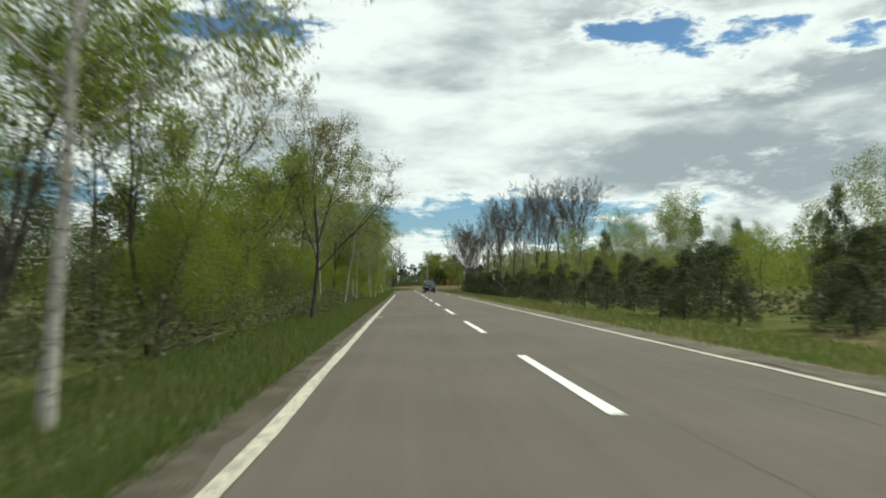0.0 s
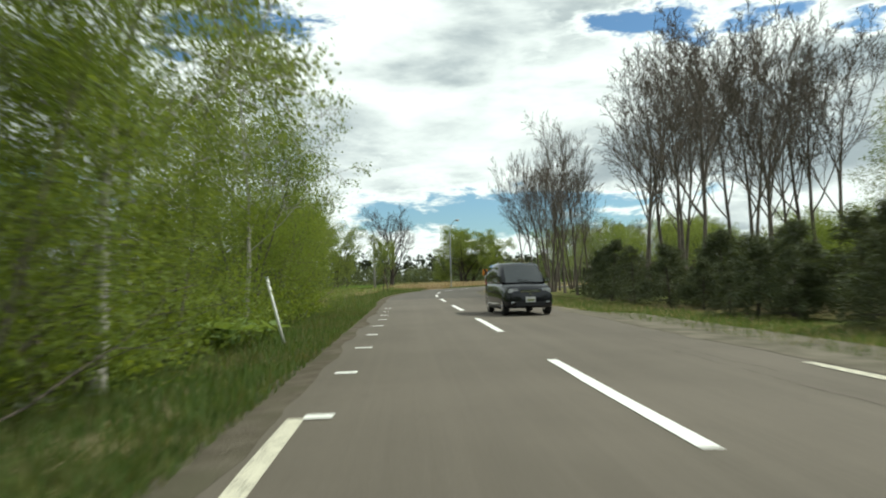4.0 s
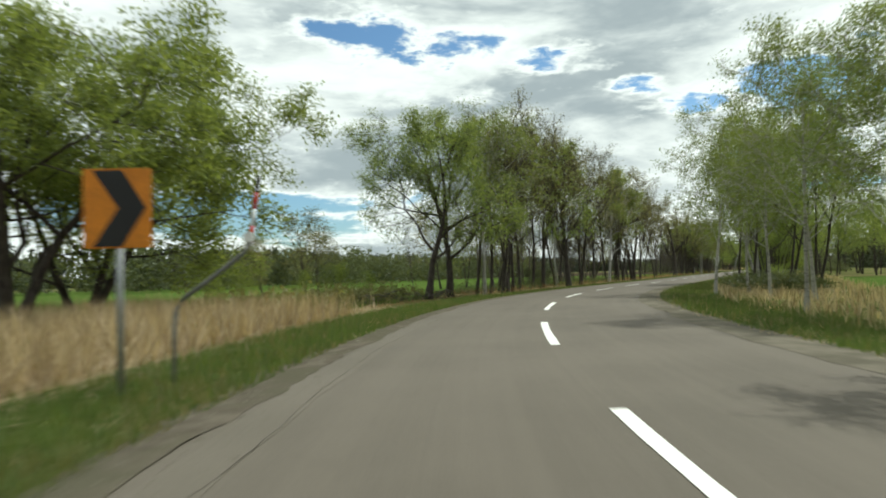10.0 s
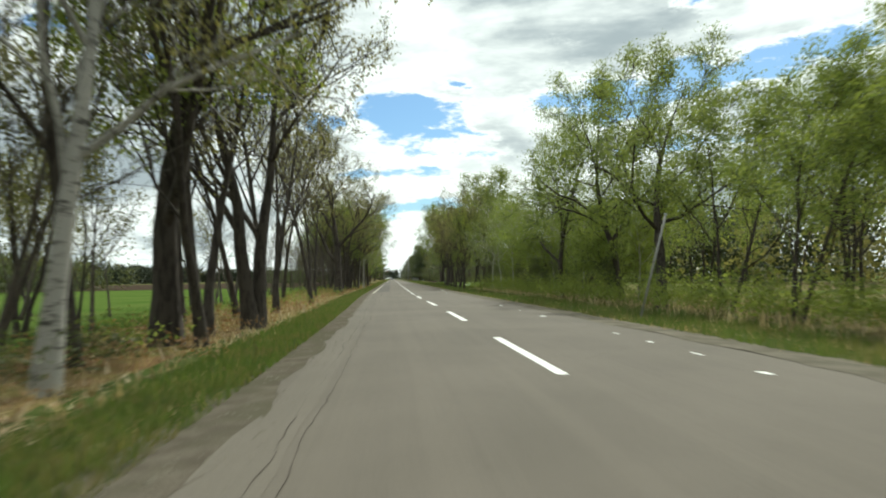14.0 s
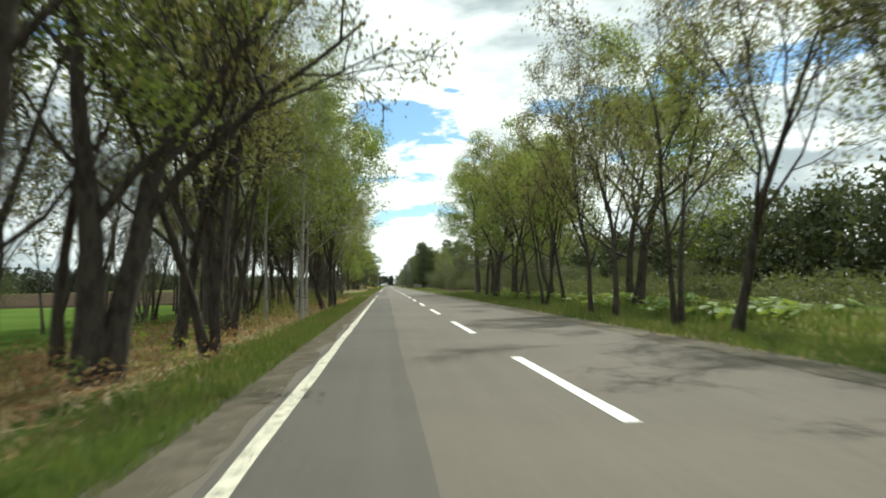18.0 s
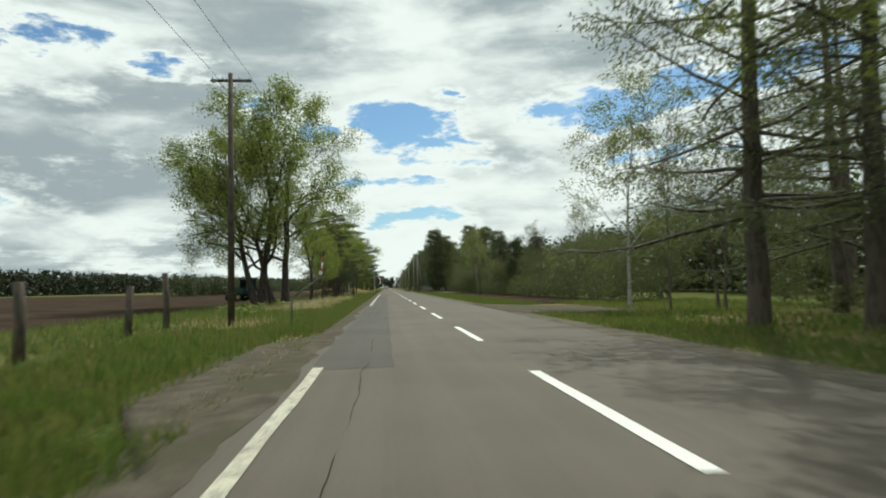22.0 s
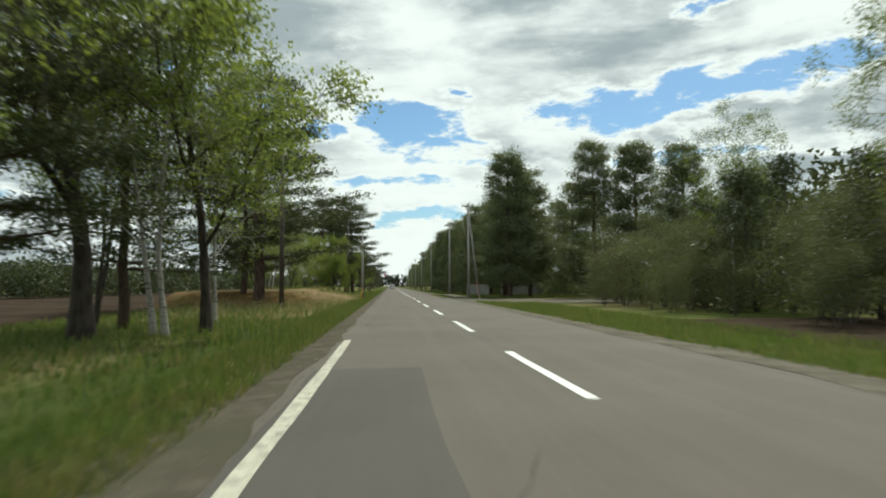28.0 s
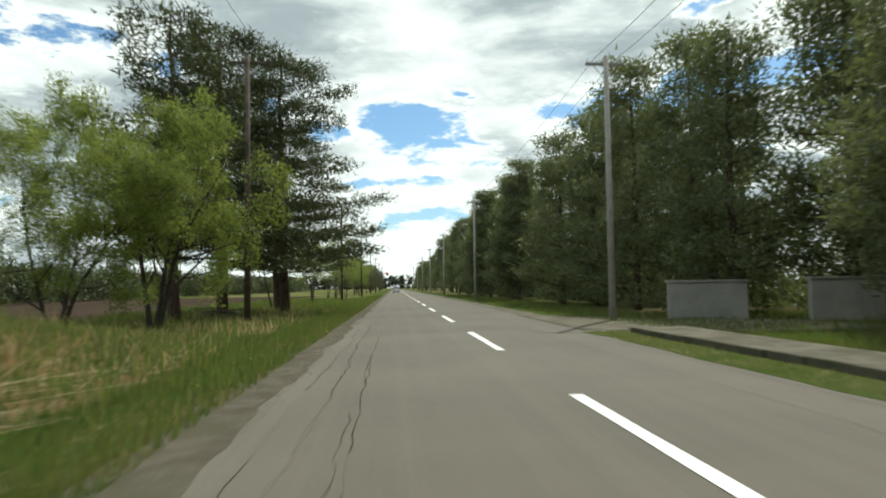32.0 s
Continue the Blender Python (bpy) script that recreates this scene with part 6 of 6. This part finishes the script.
wall_block(541.8, 7.9, 10.8, 1.4)
wall_block(540.2, 12.2, 17.5, 1.45)

# grassy strip, kerb and footway before the walls, each kerb stone on its own
kerb_me = None
kerb = tagged(new("kerb"), "low concrete kerb along a grassy strip, coloured dark for its shaded front", kind="structure")
for k in range(16):
    bm = box_bm((0.13, 0.97, 0.24), (0, 0, 0), 0.015)
    if kerb_me is None:
        kerb_me = bpy.data.meshes.new("kerb_stone")
        bm.to_mesh(kerb_me)
        kerb_me.materials.append(M["kerb"])
    bm.free()
    child("kerb_stone", kerb_me, kerb, on_road(518.6 + k, 3.84 + 0.025 * math.sin(k * 1.7), 0.0, 0.6 * math.sin(k * 2.3)))
ribbon("kerb_strip", 517.6, 534.4, [(2.74, 0.006), (3.0, 0.022), (3.4, 0.02), (3.79, 0.0)], M["verge"], 0.4, 0.05, 91, label="trodden brown grass strip before the kerb")
sheet("footway", ((517.8, 3.91), (517.8, 5.4), (534.6, 5.4), (534.6, 3.91)), 0.095, M["gravel"], "pale worn footway behind the kerb")
sheet("wall_drive", ((535.0, 2.9), (535.5, 12.0), (540.0, 12.0), (545.0, 2.9)), 0.004, M["gravel"], "pale sandy drive before the concrete walls", outer=-0.1)
blades("grass_verge", 518, 534.5, 2.85, 3.78, 5000, 0.05, 0.16, "grass", 93, "sparse green grass on the strip before the kerb", 0.012)
blades("dry_grass", 518, 534.5, 2.85, 3.78, 3500, 0.05, 0.14, "straw", 94, "sparse dry grass on the strip before the kerb", 0.012, 0.6)
blades("grass_verge", 519, 541, 5.4, 12, 9000, 0.08, 0.25, "grass", 95, "short green grass before the walls", 0.016)


def fallen_branches(s, e, seed, count=16, label="heap of dead grey branches in the grass"):
    rng = random.Random(seed)
    ob = new("branch_heap")
    ob.matrix_basis = on_road(s, e, terrain(e))
    for i in range(count):
        a, L = rng.uniform(0, 6.28), rng.uniform(0.6, 1.6)
        c = Vector((rng.gauss(0, 0.5), rng.gauss(0, 0.5), 0.05 + 0.03 * i))
        d = Vector((math.cos(a), math.sin(a), rng.uniform(-0.05, 0.35)))
        part("branch", tube_bm([tuple(c - d * L / 2), tuple(c + Vector((0, 0, rng.uniform(0, 0.1)))), tuple(c + d * L / 2)], [0.035, 0.028, 0.012], 6), M["bark_grey"], ob, "", True)
    return tagged(ob, label, "branches", "heaps of dead wood")


fallen_branches(549.3, -9.7, 1)
fallen_branches(353, -6.2, 2)
fallen_branches(359, -6.6, 3)
fallen_branches(33, -6.0, 4, 10)
fallen_branches(131, -6.6, 5, 8)


# ---- vehicles ----
def wheel(name, x, y, r, w, parent):
    def ring(radius, width, seg=24):
        bm = bmesh.new()
        bmesh.ops.create_cone(bm, cap_ends=True, segments=seg, radius1=radius, radius2=radius, depth=width)
        bmesh.ops.bevel(bm, geom=[e for e in bm.edges if e.calc_face_angle(0) > 1.0], offset=0.02, segments=2, affect="EDGES")
        bmesh.ops.rotate(bm, cent=(0, 0, 0), matrix=Matrix.Rotation(radians(90), 3, "Y"), verts=bm.verts)
        bmesh.ops.translate(bm, vec=(x, y, r), verts=bm.verts)
        return bm
    wh = part("wheel", ring(r, w), M["tyre"], parent, "black rubber tyre")
    part("rim", ring(r * 0.6, w + 0.02, 18), M["chrome"], wh)
    part("hub", ring(r * 0.2, w + 0.05, 12), M["steel"], wh)
    return wh


def loft(profile, half, tuck=0.0, mat=None):
    """A car body from stations (y, z_low, z_high, half width low, half width high)."""
    bm = bmesh.new()
    rings = []
    for y, z0, z1, w0, w1 in profile:
        zm = z0 + (z1 - z0) * 0.55
        pts = [(-w0 * 0.96, z0), (-w0, z0 + 0.08), (-w0, zm), (-w1, z1 - 0.05), (-w1 * 0.9, z1), (0, z1 + 0.02), (w1 * 0.9, z1), (w1, z1 - 0.05), (w0, zm), (w0, z0 + 0.08), (w0 * 0.96, z0)]
        rings.append([bm.verts.new((x, y, z)) for x, z in pts])
    n = len(rings[0])
    for a, b in zip(rings, rings[1:]):
        for k in range(n):
            bm.faces.new((a[k], a[(k + 1) % n], b[(k + 1) % n], b[k]))
    bm.faces.new(rings[0][::-1])
    bm.faces.new(rings[-1])
    bmesh.ops.recalc_face_normals(bm, faces=bm.faces)
    return bm


def quad_pane(corners, thick=0.012):
    bm = bmesh.new()
    c = [Vector(p) for p in corners]
    n = (c[1] - c[0]).cross(c[3] - c[0]).normalized() * thick
    a, b = [bm.verts.new(p) for p in c], [bm.verts.new(p + n) for p in c]
    bm.faces.new(a[::-1])
    bm.faces.new(b)
    for k in range(4):
        bm.faces.new((a[k], a[(k + 1) % 4], b[(k + 1) % 4], b[k]))
    bmesh.ops.recalc_face_normals(bm, faces=bm.faces)
    return bm


def boxy_car(s, e, turn_deg, paint, label):
    """A small upright hatchback; its nose points along +y."""
    ob = new("car")
    ob.matrix_basis = on_road(s, e, 0.012, turn_deg) @ Matrix.Diagonal((0.88, 0.9, 0.97, 1))
    part("body", loft([(-1.88, 0.32, 0.9, 0.76, 0.74), (-1.8, 0.24, 1.0, 0.82, 0.8), (-1.2, 0.22, 1.02, 0.84, 0.81), (0.0, 0.22, 1.02, 0.84, 0.81), (0.95, 0.22, 1.0, 0.84, 0.8),
                       (1.45, 0.22, 0.94, 0.83, 0.76), (1.8, 0.26, 0.86, 0.78, 0.68), (1.9, 0.34, 0.72, 0.7, 0.6)], 0.84), M[paint], ob, "", True)
    part("cabin", loft([(-1.82, 0.95, 1.5, 0.78, 0.66), (-1.6, 0.97, 1.62, 0.8, 0.68), (-0.4, 0.98, 1.65, 0.81, 0.69), (0.35, 0.98, 1.62, 0.8, 0.68), (0.62, 0.97, 1.45, 0.79, 0.69), (1.1, 0.95, 1.04, 0.76, 0.7)], 0.8), M[paint], ob, "", True)
    part("windscreen", quad_pane([(-0.66, 1.16, 1.02), (0.66, 1.16, 1.02), (0.6, 0.52, 1.56), (-0.6, 0.52, 1.56)]), M["glass_car"], ob, "dark glossy windscreen")
    part("rear_window", quad_pane([(0.62, -1.86, 1.06), (-0.62, -1.86, 1.06), (-0.58, -1.76, 1.48), (0.58, -1.76, 1.48)]), M["glass_car"], ob)
    for sx in (-1, 1):
        for y0, y1 in ((-1.55, -0.72), (-0.64, 0.3)):
            c = [(sx * 0.815, y0, 1.05), (sx * 0.815, y1 + 0.1, 1.05), (sx * 0.725, y1 - 0.02, 1.52), (sx * 0.725, y0 + 0.04, 1.52)]
            part("side_window", quad_pane(c if sx > 0 else c[::-1]), M["glass_car"], ob)
        mir = part("wing_mirror", box_bm((0.2, 0.1, 0.15), (sx * 0.95, 0.72, 1.08), 0.04), M["chrome"], ob, "chromed wing mirror")
        part("headlight", box_bm((0.36, 0.1, 0.15), (sx * 0.55, 1.82, 0.76), 0.035), M["lamp_clear"], ob, "clear glass headlight")
        part("tail_light", box_bm((0.12, 0.06, 0.42), (sx * 0.73, -1.86, 0.95), 0.02), M["red"], ob, "red tail light")
        part("fog_lamp", box_bm((0.14, 0.05, 0.07), (sx * 0.6, 1.885, 0.42), 0.015), M["lamp_clear"], ob)
        for y in (-1.2, 1.25):
            wheel("wheel", sx * 0.74, y, 0.3, 0.19, ob)
        part("door_handle", box_bm((0.03, 0.18, 0.03), (sx * 0.845, -0.5, 0.9), 0.008), M["chrome"], ob)
        part("sill", box_bm((0.06, 2.0, 0.1), (sx * 0.82, 0.0, 0.24), 0.02), M["black"], ob)
    part("grille", box_bm((0.7, 0.05, 0.09), (0, 1.89, 0.74), 0.02), M["chrome"], ob, "bright chrome grille bar")
    part("badge", box_bm((0.1, 0.03, 0.07), (0, 1.925, 0.66), 0.012), M["chrome"], ob)
    part("lower_grille", box_bm((1.0, 0.05, 0.14), (0, 1.9, 0.36), 0.02), M["black"], ob)
    for y, d in ((1.935, 1), (-1.9, -1)):
        pl = part("number_plate", box_bm((0.33, 0.015, 0.165), (0, y, 0.5), 0.004), M["plate"], ob, "white number plate")
        part("plate_bar", box_bm((0.24, 0.006, 0.05), (0, y + 0.011 * d, 0.48), 0.0), M["leaf_mid"], pl)
    part("wiper", tube_bm([(-0.3, 1.19, 1.03), (0.25, 1.1, 1.12)], 0.01, 5), M["black"], ob)
    return tagged(ob, label, "car", "cars on the road")


boxy_car(97.4, 1.55, 180 + 4, "car_black", "dark boxy hatchback with chrome trim on the asphalt")
boxy_car(664.0, -1.5, 0, "car_silver", "silver hatchback driving away down the road")


def tractor(s, e):
    ob = new("tractor")
    ob.matrix_basis = on_road(s, e, -0.145, 140) @ Matrix.Diagonal((1.15, 1.15, 1.12, 1))
    part("hood", box_bm((0.7, 1.5, 0.62), (0, 0.95, 1.05), 0.08, 0.92), M["tractor_green"], ob, "dark green engine hood")
    part("grille", box_bm((0.5, 0.05, 0.4), (0, 1.72, 1.02), 0.015), M["black"], ob)
    part("chassis", box_bm((0.5, 2.6, 0.3), (0, 0.3, 0.62), 0.05), M["black"], ob)
    part("cab_roof", box_bm((1.36, 1.4, 0.14), (0, -0.55, 2.35), 0.05), M["black"], ob)
    part("cab_base", box_bm((1.2, 1.2, 0.5), (0, -0.55, 1.05), 0.05), M["tractor_green"], ob, "dark green cab base")
    for x in (-0.58, 0.58):
        for y in (-1.1, 0.02):
            part("cab_post", tube_bm([(x, y, 1.2), (x, y, 2.3)], 0.045, 8), M["tractor_green"], ob)
    for x in (-0.58, 0.58):
        part("side_window", quad_pane([(x, -1.05, 1.32), (x, -0.03, 1.32), (x, -0.03, 2.26), (x, -1.05, 2.26)]), M["glass_car"], ob)
    part("seat", box_bm((0.5, 0.5, 0.5), (0, -0.7, 1.55), 0.06), M["black"], ob)
    part("exhaust", tube_bm([(0.22, 1.2, 1.3), (0.22, 1.2, 2.05)], 0.035, 8), M["black"], ob)
    part("tail_box", box_bm((1.1, 0.5, 0.5), (0, -1.75, 0.85), 0.04), M["red"], ob, "red implement at the rear")
    for sx in (-1, 1):
        for y, r, wd in ((-0.6, 0.72, 0.4), (1.3, 0.45, 0.27)):
            wh = wheel("wheel", sx * (0.72 if r > 0.6 else 0.6), y, r, wd, ob)
            wh.children[0].data.materials[0] = M["yellow"]
            tagged(wh.children[0], "yellow wheel rim")
        part("fender", box_bm((0.42, 1.0, 0.06), (sx * 0.72, -0.6, 1.5), 0.02), M["tractor_green"], ob)
        part("head_lamp", box_bm((0.16, 0.06, 0.14), (sx * 0.22, 1.74, 1.22), 0.02), M["lamp_clear"], ob)
    return tagged(ob, "old dark green tractor with yellow rims on ploughed soil", "tractor")


tractor(438.0, -18.6)
for i, (s, e) in enumerate(((202.5, -8.8), (204.5, -8.0), (199.5, -9.4), (20, -6.4), (25, -6.8), (41, -6.2), (47, -6.6), (54, -6.0))):
    fallen_branches(s, e, 10 + i, 14, "heap of dead brown branches under the young trees")
undergrowth("undergrowth", 116, 149, -15, -6.0, 320, 0.55, "leaf_pale", 34, "pale leafy weeds in the meadow grass", 0.13, 9)
undergrowth("undergrowth", 333, 361, -9.8, -6.4, 260, 1.2, "leaf_olive", 35, "brown-green brush under the oaks", 0.07, 14)
blades("tall_grass", 496, 532, -13, -5.3, 1200, 0.2, 0.6, "grass", 36, "green grass pushing through the dry reeds", 0.02, 0.5, 0.6, 0.3, None, 1.0)
blades("tall_grass", 384, 404, 9.7, 20, 9000, 0.12, 0.4, "grass", 38, "rough grass beside the drive", 0.02, 0.4, 0.7)
blades("tall_grass", 519, 548, 6.5, 18, 10000, 0.1, 0.35, "grass", 39, "rough grass under the pines", 0.02, 0.4, 0.7)
undergrowth("leaf_litter", 206, 358, -9.5, -4.9, 1500, 0.14, "dead_leaf", 41, "brown fallen leaves under the roadside trees", 0.07, 8)
undergrowth("undergrowth", 20, 116, 8.6, 12, 420, 1.3, "needle_dark", 42, "dark brush between the spruces", 0.14, 8)
blades("grass_verge", 240, 360, -4.2, -3.6, 24000, 0.06, 0.2, "grass", 43, "short green grass at the asphalt edge", 0.013)
undergrowth("undergrowth", 108, 149, -24, -14, 420, 1.8, "leaf_grey", 44, "rough brush behind the meadow", 0.16, 9)
undergrowth("undergrowth", 207, 246, -8.5, -5.6, 160, 0.8, "leaf_grey", 45, "low green brush among the trunks", 0.08, 14)
